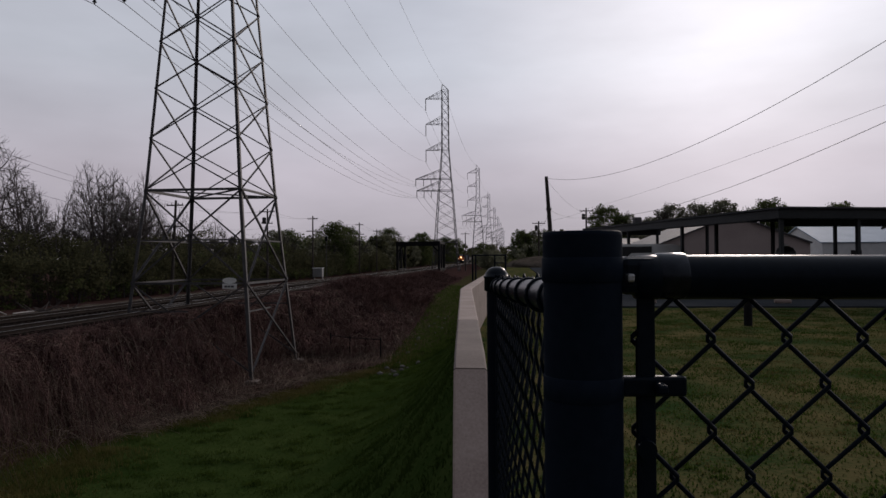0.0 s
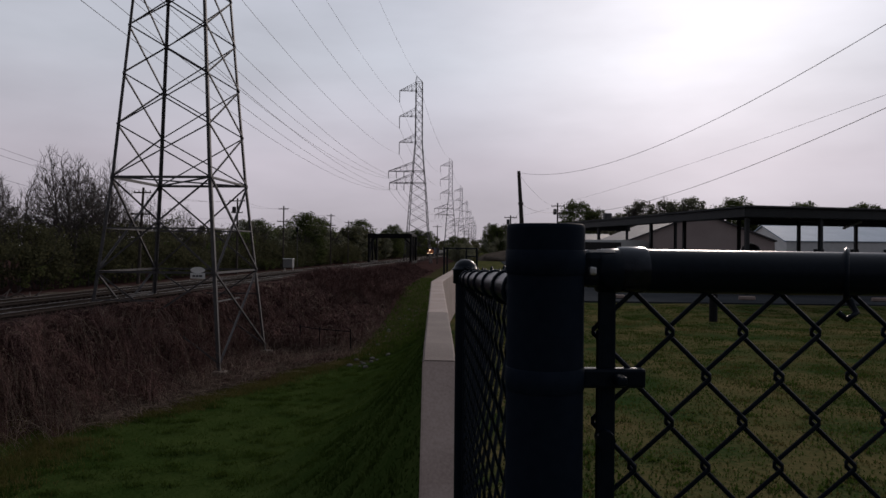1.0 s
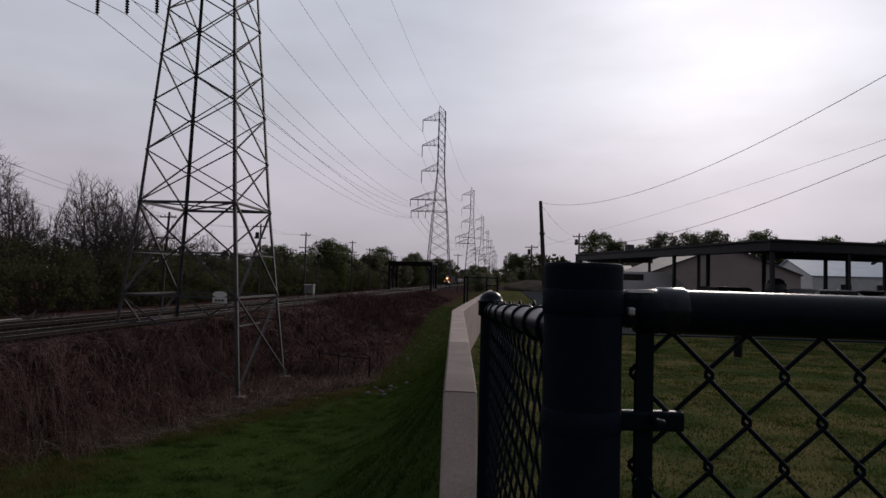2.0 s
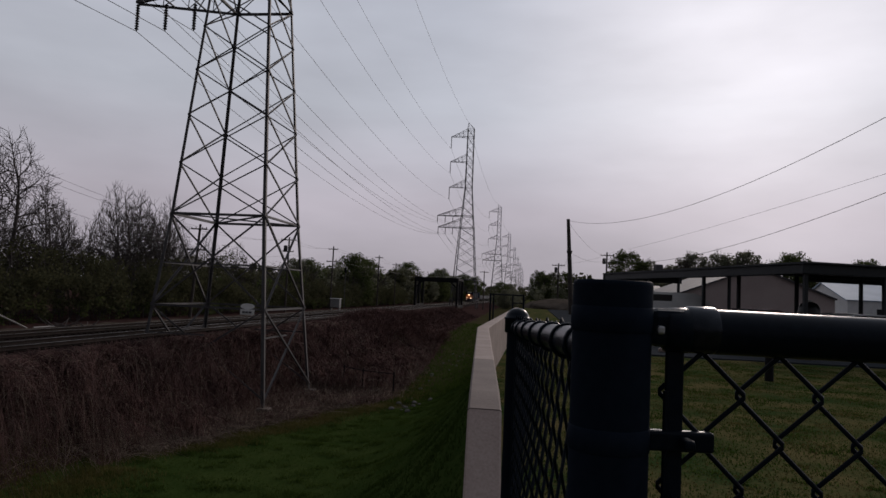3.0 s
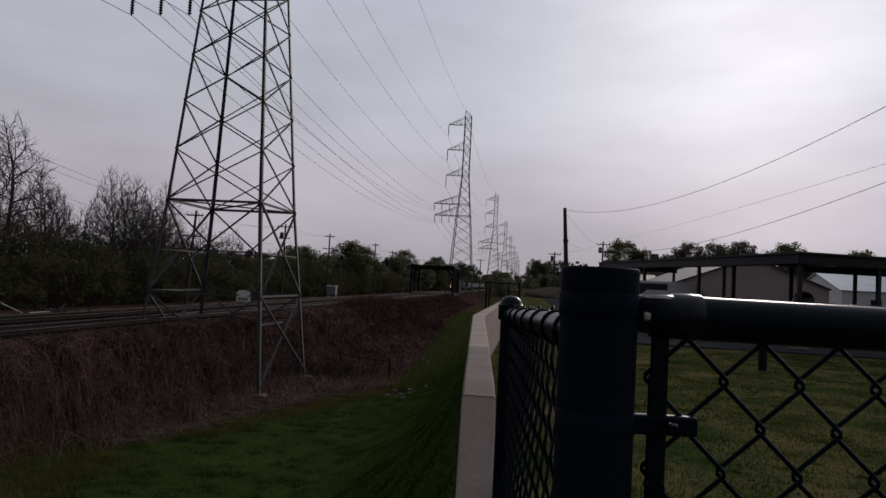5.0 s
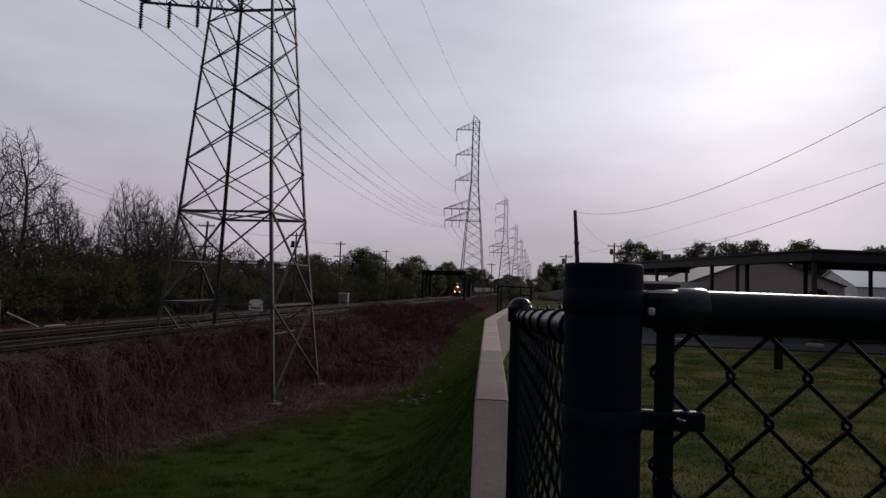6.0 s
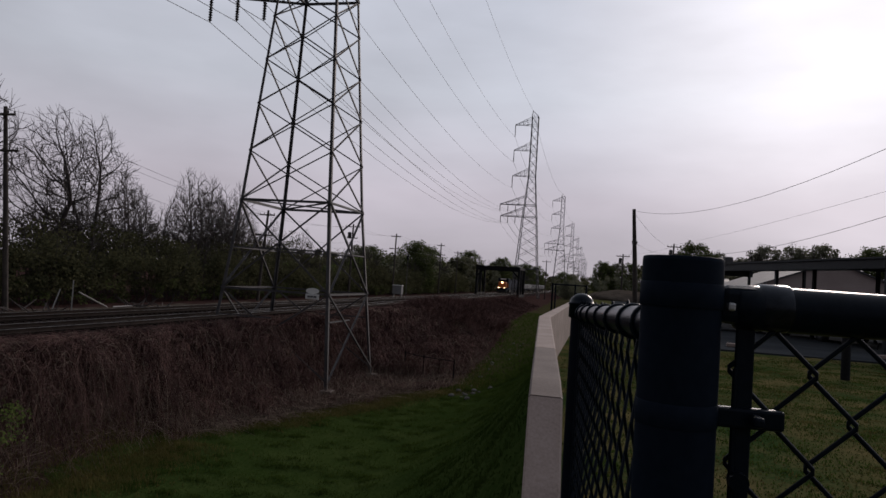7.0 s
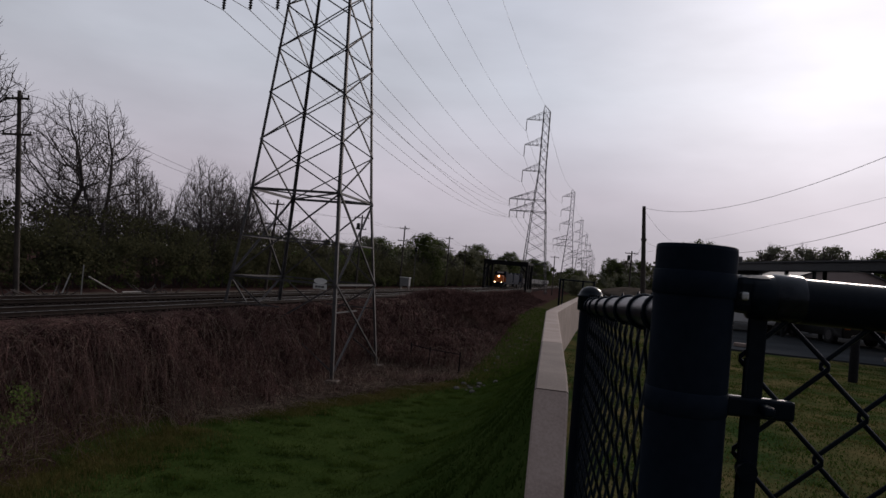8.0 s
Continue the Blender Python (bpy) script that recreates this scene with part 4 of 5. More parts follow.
def build_thicket():
    """Undergrowth behind the tracks, and woods on the horizon."""
    nr, rng = np.random.default_rng(4), random.Random(4)
    cs = []
    for k in range(2600):
        y = rng.uniform(8, 190)
        u = rng.random()
        x = -35.3 - 14 * u * u
        top = (2.6 + 5.2 * u) * (0.75 + 0.5 * noise.noise(Vector((x * 0.15, y * 0.12, 1))))
        cs.append((x, y, -1.9 + rng.uniform(0.1, 1.0) ** 0.7 * max(0.8, top + 1.2), rng.uniform(0.6, 1.4)))
    co, tris = leaf_cloud(nr, cs, 80, 0.2)
    tagged(new("thicket", quick("thicket", co, tris, M_LEAFDARK)), "dark tangled undergrowth and saplings behind the tracks", "undergrowth", kind="stuff")
    cs = [(-34.8 - 3.5 * rng.random(), y, -1.9 + rng.uniform(0, 1.6), rng.uniform(0.3, 0.7)) for y in np.arange(10, 185, 0.32)]
    co, tris = leaf_cloud(nr, cs, 40, 0.17)
    tagged(new("thicket", quick("thicket", co, tris, M_LEAF)), "fresh green shrubs at the foot of the woods", "shrubs", kind="stuff")
    # stems
    verts, faces = [], []
    for k in range(900):
        x, y = -35.5 - 13 * rng.random(), rng.uniform(8, 170)
        h = rng.uniform(3, 7.5)
        p = Vector((x, y, -2.0))
        lean = Vector((rng.gauss(0, 0.10), rng.gauss(0, 0.12), 1))
        v, f = tube([p, p + lean * h * 0.5, p + lean * h + Vector((rng.gauss(0, 0.4), rng.gauss(0, 0.4), 0))], [0.06, 0.04, 0.012], 4, False)
        faces += [tuple(i + len(verts) for i in q) for q in f]
        verts += v
        for b in range(4):
            a0 = p + lean * h * rng.uniform(0.4, 0.95)
            v, f = tube([a0, a0 + Vector((rng.gauss(0, 0.7), rng.gauss(0, 0.7), rng.uniform(0.4, 1.3)))], [0.02, 0.008], 3, False)
            faces += [tuple(i + len(verts) for i in q) for q in f]
            verts += v
    tagged(new("saplings", mesh_of("saplings", verts, faces, M_BARK)), "thin leafless saplings among the undergrowth", "saplings", kind="stuff")
    cs = []
    for k in range(1500):
        y = rng.uniform(380, 900)
        x = rng.uniform(-700, 900)
        if -30 < x < -14 + y * 0.0:
            continue
        cs.append((x, y, rng.uniform(0, 9.5) + 2 * noise.noise(Vector((x * 0.02, y * 0.02, 0))), rng.uniform(2.0, 4.5)))
    for k in range(700):
        y = rng.uniform(190, 420)
        x = -36 - rng.random() ** 1.5 * 60
        cs.append((x, y, rng.uniform(-1, 6.5), rng.uniform(1.2, 2.8)))
    for k in range(260):
        cs.append((rng.uniform(10, 170), rng.uniform(165, 215), rng.uniform(0, 7), rng.uniform(1.2, 2.4)))
    for k in range(420):
        cs.append((rng.uniform(-80, 70), rng.uniform(430, 640), rng.uniform(-2, 6.5), rng.uniform(1.6, 3.2)))
    co, tris = leaf_cloud(nr, cs, 42, 1.15)
    tagged(new("far_woods", quick("far_woods", co, tris, M_LEAFDARK)), "distant dark woods along the horizon", "woods", kind="stuff")
    cs = [(rng.uniform(-1, 24), rng.uniform(235, 275), rng.uniform(0, 5.5), rng.uniform(0.9, 1.8)) for k in range(150)]
    cs += [(rng.uniform(13, 140), rng.uniform(140, 172), rng.uniform(0, 5.0), rng.uniform(0.9, 1.8)) for k in range(420)]
    cs += [(rng.uniform(-14, -5), rng.uniform(230, 330), rng.uniform(-2, 3.5), rng.uniform(0.8, 1.6)) for k in range(110)]
    cs += [(rng.uniform(-52, -36), rng.uniform(120, 260), rng.uniform(-1.5, 5.5), rng.uniform(0.9, 1.8)) for k in range(320)]
    co, tris = leaf_cloud(nr, cs, 60, 0.42)
    tagged(new("far_woods", quick("far_woods", co, tris, M_LEAFHAZE)), "undergrowth below the distant trees, haze mixed into its leaf colour", "woods", kind="stuff")


build_thicket()


def cane_field(name, rng, spots, mat, label, r0=0.012, arch=0.5, category="brush", rise=1.0):
    """Arching dry canes, three-sided and tapered, each rooted in the ground. spots: x, y, z, height."""
    n = len(spots)
    base = spots[:, :3].copy()
    h = spots[:, 3]
    ang = rng.uniform(0, 2 * np.pi, n)
    lean = rng.uniform(0.1, arch, n) * h
    way = np.stack([np.cos(ang), np.sin(ang), np.zeros(n)], 1)
    rows = []
    thick = r0 * np.clip(spots[:, 1] / 30.0, 0.8, 3.5)[:, None]
    for u, w in ((0, 1.0), (0.6, 0.75), (1.0, 0.25)):
        c = base + way * (lean * u * u)[:, None] * 1.3
        c[:, 2] += rise * h * (u - 0.35 * u * u * (lean / h)) - (0.06 if u == 0 else 0)
        for k in range(3):
            t = 2 * np.pi * k / 3
            rows.append(c + np.array((math.cos(t), math.sin(t), 0)) * thick * w)
    co = np.stack(rows, 1).reshape(-1, 3)
    tri = []
    for s in range(2):
        for k in range(3):
            a, b = s * 3 + k, s * 3 + (k + 1) % 3
            tri += [(a, b, b + 3), (a, b + 3, a + 3)]
    tris = (np.arange(n)[:, None, None] * 9 + np.array(tri)[None]).reshape(-1, 3)
    return tagged(new(name, quick(name, co, tris, mat)), label, category, kind="stuff")


def bramble_arcs(name, rng, spots, mat, label, r0):
    """Long canes that rise, bow over and come down again. spots: x, y, height, span."""
    n = len(spots)
    base = np.array([(x, y, ground_z(x, y) - 0.05) for x, y, _, _ in spots])
    h, span = spots[:, 2], spots[:, 3]
    a = rng.uniform(0, 2 * np.pi, n)
    way = np.stack([np.cos(a), np.sin(a), np.zeros(n)], 1)
    end = np.array([ground_z(x, y) for x, y in (base + way * span[:, None])[:, :2]]) - base[:, 2]
    bow = rng.normal(0, 0.12, n)[:, None] * np.stack([-np.sin(a), np.cos(a), np.zeros(n)], 1)
    rows, cuts = [], (0, 0.18, 0.4, 0.62, 0.82, 1.0)
    thick = r0 * np.clip(spots[:, 1] / 26.0, 0.8, 3.0)[:, None]
    for u in cuts:
        c = base + way * (span * u)[:, None] + bow * (4 * u * (1 - u))
        c[:, 2] += end * u ** 2 * 0.9 + h * 4 * (u ** 0.7) * (1 - u ** 0.7)
        for k in range(3):
            t = 2 * np.pi * k / 3
            rows.append(c + (np.array((0, 0, 1.0)) * math.cos(t) + np.array((0.7, 0.7, 0)) * math.sin(t)) * thick * (1 - 0.6 * u))
    co = np.stack(rows, 1).reshape(-1, 3)
    tri = []
    for s in range(len(cuts) - 1):
        for k in range(3):
            p, q = s * 3 + k, s * 3 + (k + 1) % 3
            tri += [(p, q, q + 3), (p, q + 3, p + 3)]
    tris = (np.arange(n)[:, None, None] * (3 * len(cuts)) + np.array(tri)[None]).reshape(-1, 3)
    return tagged(new(name, quick(name, co, tris, mat)), label, "brush", kind="stuff")


def build_brambles():
    rng = np.random.default_rng(21)
    heaps = []
    while len(heaps) < 260:
        y = 13 + 50 * rng.random() ** 1.3
        x = rng.uniform(-19.0, brush_edge(y) - 1.2)
        if x < -16.6 or not 32 < y < 47:
            heaps.append((x, y))
    for count, mat, low, high, label, r0 in ((24, M_CANES, 0.5, 1.5, "arching reddish-brown bramble canes on the embankment", 0.012), (5, M_CANESPALE, 0.4, 1.3, "arching pale dry bramble canes among the brush", 0.010)):
        sp = []
        for x, y in heaps:
            for k in range(count):
                px, py = x + rng.normal(0, 0.5), y + rng.normal(0, 0.6)
                room = 1.45 - 3.05 * (px / -21.4) - ground_z(px, py)
                sp.append((px, py, min(rng.uniform(low, high), max(0.15, room * 0.75)), rng.uniform(0.7, 2.2)))
        bramble_arcs("brambles", rng, np.array(sp), mat, label, r0)
    # fallen tangle at the foot of the brush
    sp = []
    for k in range(1500):
        y = rng.normal(27.5, 2.6) if k % 3 else rng.uniform(15, 40)
        sp.append((brush_edge(y) - 0.3 - abs(rng.normal(0, 1.0)), y, rng.uniform(0.03, 0.28), rng.uniform(0.6, 1.7)))
    bramble_arcs("dry_canes", rng, np.array(sp), M_CANESPALE, "pale fallen canes in a tangle at the foot of the brush", 0.013)


def build_brush():
    rng = np.random.default_rng(9)
    sp = []
    while len(sp) < 72000:
        y = 12 + 135 * rng.random() ** 1.5
        e = brush_edge(y) + 0.8 * noise.noise(Vector((y * 0.6, 0, 0)))
        x = rng.uniform(-19.7, e - 0.6)
        if rng.random() > 0.50 + 1.5 * noise.noise(Vector((x * 0.35, y * 0.35, 5))):
            continue
        tall = rng.uniform(0.5, 1.9) * (0.75 + 0.7 * noise.noise(Vector((x * 0.25, y * 0.25, 9)))) * min(1.0, 0.12 + max(0.0, e - x) / 6.5)
        if x > -16.4 and 33 < y < 46:
            tall *= 0.25
        for k in range(rng.integers(8, 26)):
            px, py = x + rng.normal(0, 0.22), y + rng.normal(0, 0.22)
            g = ground_z(px, py)
            cap = 1.55 - (1.55 - RAIL_Z + 0.05) * (px / -21.4)
            tuft = max(0.0, 1 - abs(py - 79) / 16)
            cap += 1.1 * tuft
            sp.append((px, py, g, max(0.2, min((tall + 1.3 * tuft) * rng.uniform(0.55, 1.1), cap - g))))
    sp = np.array(sp)
    cane_field("brush", rng, sp, M_CANES, "reddish-brown leafless brush on the railway embankment", 0.012, 1.9, "brush", 0.9)
    # side twigs
    pick = sp[rng.integers(0, len(sp), 18000)].copy()
    up = rng.uniform(0.2, 0.8, len(pick)) * pick[:, 3]
    pick[:, 2] += up
    pick[:, :2] += rng.normal(0, 0.12, (len(pick), 2))
    pick[:, 3] = np.minimum(rng.uniform(0.25, 0.6, len(pick)), np.maximum(0.12, (sp[0, 3] * 0 + 1) * pick[:, 3] - up))
    cane_field("brush", rng, pick, M_CANES, "fine twigs of the reddish-brown brush", 0.007, 1.4)
    # pale fallen canes along the grass
    sp = []
    for k in range(2800):
        y = 13 + 45 * rng.random() ** 1.3
        x = max(-19.3, brush_edge(y) - abs(rng.normal(0, 2.6)) - 0.1)
        sp.append((x, y, ground_z(x, y), rng.uniform(0.3, 1.2)))
    cane_field("dry_canes", rng, np.array(sp), M_CANESPALE, "pale dry fallen canes along the edge of the brush", 0.0105, 1.9, "brush", 0.38)
    sp = []
    for k in range(6500):
        y = 13 + 60 * rng.random() ** 1.4
        x = rng.uniform(-19.2, brush_edge(y) - 0.5)
        g = ground_z(x, y)
        cap = 1.55 - (1.55 - RAIL_Z + 0.05) * (x / -21.4)
        sp.append((x, y, g, max(0.2, min(rng.uniform(0.4, 1.5), cap - g))))
    cane_field("dry_canes", rng, np.array(sp), M_CANESPALE, "pale dry stalks scattered through the brush", 0.008, 1.7, "brush", 0.75)
    nr, rr = np.random.default_rng(2), random.Random(2)
    cs = [(-17.5 + rr.gauss(0, 1.1), 15.5 + rr.gauss(0, 1.0), ground_z(-17, 15.5) + rr.uniform(0.1, 1.7), 0.4) for k in range(60)]
    co, tris = leaf_cloud(nr, cs, 60, 0.07)
    tagged(new("shrub", quick("shrub", co, tris, M_LEAFBRIGHT)), "yellow-green leafing shrub at the foot of the bank", "shrub")


build_brush()
build_brambles()


def blades(name, rng, xs, ys, hs, mat, label, width=0.006):
    n = len(xs)
    zs = np.array([ground_z(x, y) for x, y in zip(xs, ys)]) - 0.01
    a = rng.uniform(0, 2 * np.pi, n)
    side = np.stack([np.cos(a), np.sin(a), np.zeros(n)], 1) * width * rng.uniform(0.6, 1.4, (n, 1))
    b = np.stack([xs, ys, zs], 1)
    bend = np.stack([np.sin(a), -np.cos(a), np.zeros(n)], 1) * (hs * rng.uniform(0.1, 0.8, n))[:, None]
    mid = b + bend * 0.35 + np.stack([np.zeros(n), np.zeros(n), hs * 0.6], 1)
    tip = b + bend + np.stack([np.zeros(n), np.zeros(n), hs], 1)
    co = np.stack([b - side, b + side, mid + side * 0.7, mid - side * 0.7, tip], 1).reshape(-1, 3)
    i = np.arange(n)[:, None] * 5
    tris = np.concatenate([i + np.array(k) for k in ((0, 1, 2), (0, 2, 3), (3, 2, 4))])
    return tagged(new(name, quick(name, co, tris, mat)), label, "grass", kind="stuff")


def build_grass():
    rng = np.random.default_rng(12)
    n = 120000
    ys = 1.0 + 48 * rng.random(n) ** 1.2
    e = np.array([brush_edge(y) for y in ys])
    wx = np.array([wall_x(y) for y in ys]) - 0.05
    xs = wx + (e - 0.5 - wx) * rng.random(n)
    hs = rng.uniform(0.025, 0.07, n) * (1 + 0.6 * np.array([noise.noise(Vector((x * 0.8, y * 0.8, 2))) for x, y in zip(xs, ys)]))
    blades("bank_grass", rng, xs, ys, hs, M_GRASS, "short green grass on the bank beside the wall", 0.012)
    # darker clumps on the bank
    count, per = 520, 70
    cy = 6 + 38 * rng.random(count) ** 1.2
    cx = np.array([wall_x(y) - 0.4 + (brush_edge(y) + 1.0 - wall_x(y)) * u for y, u in zip(cy, rng.random(count))])
    ys = np.repeat(cy, per) + rng.normal(0, 0.13, count * per)
    xs = np.repeat(cx, per) + rng.normal(0, 0.20, count * per)
    blades("bank_clumps", rng, xs, ys, rng.uniform(0.06, 0.15, count * per), M_GRASS, "taller clumps in the green bank grass", 0.012)
    n = 14000
    ys = 12 + 12 * rng.random(n)
    xs = -15.3 + rng.normal(0, 1.0, n) - 0.9 * np.array([noise.noise(Vector((y * 0.9, 4, 0))) for y in ys])
    hs = rng.uniform(0.05, 0.22, n)
    blades("rim_grass", rng, xs, ys, hs, M_GRASSDRY, "rank olive grass and weeds below the brush", 0.012)
    n = 9000
    ys = 14 + 40 * rng.random(n) ** 1.3
    xs = np.array([brush_edge(y) for y in ys]) + rng.normal(0.2, 0.45, n)
    blades("rim_grass", rng, xs, ys, rng.uniform(0.06, 0.2, n), M_GRASSDRY, "yellowish rank grass along the edge of the brush", 0.012)
    n = 120000
    ys = -1.0 + 21.8 * rng.random(n)
    xs = np.array([wall_x(y) for y in ys]) + 0.35 + 14.5 * rng.random(n)
    hs = rng.uniform(0.010, 0.032, n)
    blades("lawn_grass", rng, xs, ys, hs, M_GRASSLAWN, "patchy green and straw-coloured lawn behind the fence", 0.008)
    n = 15000
    ys = 27 + 20 * rng.random(n)
    xs = np.array([brush_edge(y) for y in ys]) + rng.normal(0.5, 0.55, n) + 0.5 * np.array([noise.noise(Vector((y * 0.5, 9, 0))) for y in ys])
    blades("rim_grass", rng, xs, ys, rng.uniform(0.05, 0.16, n), M_GRASSDRY, "yellowish rank grass along the edge of the brush", 0.016)
    # uneven tufts and straw-coloured mats on the lawn
    for count, mat, low, high, label in ((3400, M_GRASS, 0.012, 0.042, "dark green tufts scattered over the lawn"), (1500, M_GRASSDRY, 0.012, 0.04, "straw-coloured mats of dry grass on the lawn")):
        cy = 0.9 + 19.5 * rng.random(count) ** 1.7
        cx = np.array([wall_x(y) for y in cy]) + 0.5 + 13.5 * rng.random(count)
        r = rng.uniform(0.06, 0.30, count)
        per = 46
        ys = np.repeat(cy, per) + np.repeat(r, per) * rng.normal(0, 0.5, count * per)
        xs = np.repeat(cx, per) + np.repeat(r, per) * rng.normal(0, 0.7, count * per)
        blades("lawn_tufts", rng, xs, ys, rng.uniform(low, high, count * per), mat, label, 0.008)
    n = 16000
    ys = 42 + 75 * rng.random(n) ** 1.3
    e = np.array([brush_edge(y) for y in ys])
    wx = np.array([wall_x(y) for y in ys]) - 0.2
    xs = wx + (e - 0.3 - wx) * rng.random(n)
    blades("rough_grass", rng, xs, ys, rng.uniform(0.08, 0.3, n), M_GRASS, "rough olive grass on the far bank", 0.03)


build_grass()


# ---- poles and wires along the far side of the tracks ----
def utility_pole(x, y, top, base, arms, label, lean=(0, 0), transformer=False, stout=1.0):
    p = tagged(empty("utility_pole", Matrix.Translation((x, y, base))), label, "utility pole", "utility poles")
    h = top - base
    tip = Vector((lean[0], lean[1], h))
    under("pole", tube_mesh("pole", [Vector((0, 0, -0.5)), tip * 0.5, tip], [0.17 * stout, 0.145 * stout, 0.11 * stout], M_POLE, 10), p)
    for dz, w in arms:
        c = tip * ((h - dz) / h)
        part("crossarm", box((w, 0.10, 0.13), c + Vector((0, -0.16, 0)), 0.012), M_POLE, p)
        for u in (-0.46, -0.2, 0.2, 0.46):
            v, f = lathe(((0.02, 0), (0.05, 0.05), (0.055, 0.1), (0.03, 0.15)), 8)
            under("insulator", mesh_of("insulator", v, f, M_INSUL), p, m=Matrix.Translation(c + Vector((u * w, -0.16, 0.065))))
    if transformer:
        v, f = lathe(((0.02, 0), (0.26, 0.02), (0.27, 0.8), (0.22, 0.9), (0.05, 0.93)), 14)
        under("transformer", mesh_of("transformer", v, f, M_STEEL, True), p, "grey drum transformer", m=Matrix.Translation(tip * 0.83 + Vector((-0.42, -0.1, -0.3))))
    return p


LEFT_POLES = ((-34, 5, 10.0), (-33.7, 33.8, 9.9), (-34, 65, 7.4), (-34, 91.6, 8.4), (-34, 113, 8.7), (-34, 148, 9.3), (-34, 167, 8.6), (-34, 200, 8.8))


def build_left_poles():
    for i, (x, y, top) in enumerate(LEFT_POLES):
        utility_pole(x, y, top, -2.1, ((0.5, 1.7), (2.6, 2.1)) if i != 3 else ((0.4, 2.2), (2.0, 1.6)), "weathered wooden line pole with crossarms beside the railway", (0.5 if i == 2 else -0.6 if i == 1 else 0.05, -0.75 if i == 1 else 0.0), i == 3)
    for (x0, y0, z0), (x1, y1, z1) in zip(LEFT_POLES, LEFT_POLES[1:]):
        for dx, dz in ((-0.75, 0.35), (0.75, 0.35), (0.9, 2.45)):
            cable((x0 + dx, y0 - 0.16, z0 - dz), (x1 + dx, y1 - 0.16, z1 - dz), 0.5, 0.012, "thin line wire along the railway", "line wires")


build_left_poles()


def build_right_poles():
    utility_pole(3.87, 70.0, 9.65, 0.0, ((3.4, 0.5),), "leaning dark wooden utility pole beyond the fence", (-0.62, 0.0), False, 1.5)
    utility_pole(11.3, 110.0, 9.2, 0.0, ((0.5, 2.0), (1.6, 1.5)), "wooden utility pole with two transformers beyond the lot", (0, 0), True)
    utility_pole(4.2, 120.0, 7.7, 0.0, ((0.4, 2.2), (2.2, 1.6)), "wooden utility pole with transformer and crossarm", (0, 0), True)
    utility_pole(-13.6, 190.0, 8.4, -2.5, ((0.4, 2.4),), "distant wooden utility pole near the bridge")
    utility_pole(15.54, 16.7, 11.4, 0.0, ((0.4, 2.2),), "wooden utility pole standing on the lawn side of the lot")
    utility_pole(18.4, 18.8, 9.9, 0.0, ((0.4, 2.2),), "wooden utility pole standing on the lawn side of the lot")
    cable((3.22, 70, 9.5), (15.54, 16.7, 11.0), 2.58, 0.014, "sagging dark overhead service wire", "service wires")
    cable((11.3, 110, 9.0), (18.0, 18.8, 8.56), 0.47, 0.010, "sagging dark overhead service wire", "service wires")
    cable((11.3, 110, 8.1), (18.8, 18.8, 9.47), 2.51, 0.018, "sagging dark overhead service wire", "service wires")
    cable((3.30, 70, 9.3), (11.3, 110, 8.6), 0.8, 0.012, "sagging dark overhead service wire", "service wires")
    cable((3.5, 70, 6.3), (11.3, 110, 8.0), 0.6, 0.014, "sagging dark overhead service wire", "service wires")
    cable((3.5, 70, 6.1), (4.2, 120, 7.3), 0.8, 0.014, "sagging dark overhead service wire", "service wires")
    cable((11.3, 110, 8.8), (4.2, 120, 7.5), 0.3, 0.012, "sagging dark overhead service wire", "service wires")


build_right_poles()


# ---- the lot with its shelter, buildings and vehicles ----
def build_lot():
    me = bpy.data.meshes.new("pavement")
    bm = box((75, 74, 0.06), (39.5, 58, 0.015), 0.0)
    bm.to_mesh(me)
    bm.free()
    me.materials.append(M_ASPHALT)
    tagged(new("pavement", me), "grey asphalt parking lot beyond the lawn", "parking lot", kind="structure")
    stop = box((0.5, 0.14, 0.12), (0, 0, 0.06), 0.03)
    me = bpy.data.meshes.new("parking_stop")
    stop.to_mesh(me)
    stop.free()
    me.materials.append(M_CONC)
    for k in range(6):
        tagged(new("parking_stop", me), "short pale concrete parking stop", "parking stop", "parking stops").matrix_basis = pose(4.2 + k * 4.1, 22.3 + 0.05 * (k % 3), 0.045, 0, 0, (k * 37 % 5) - 2)


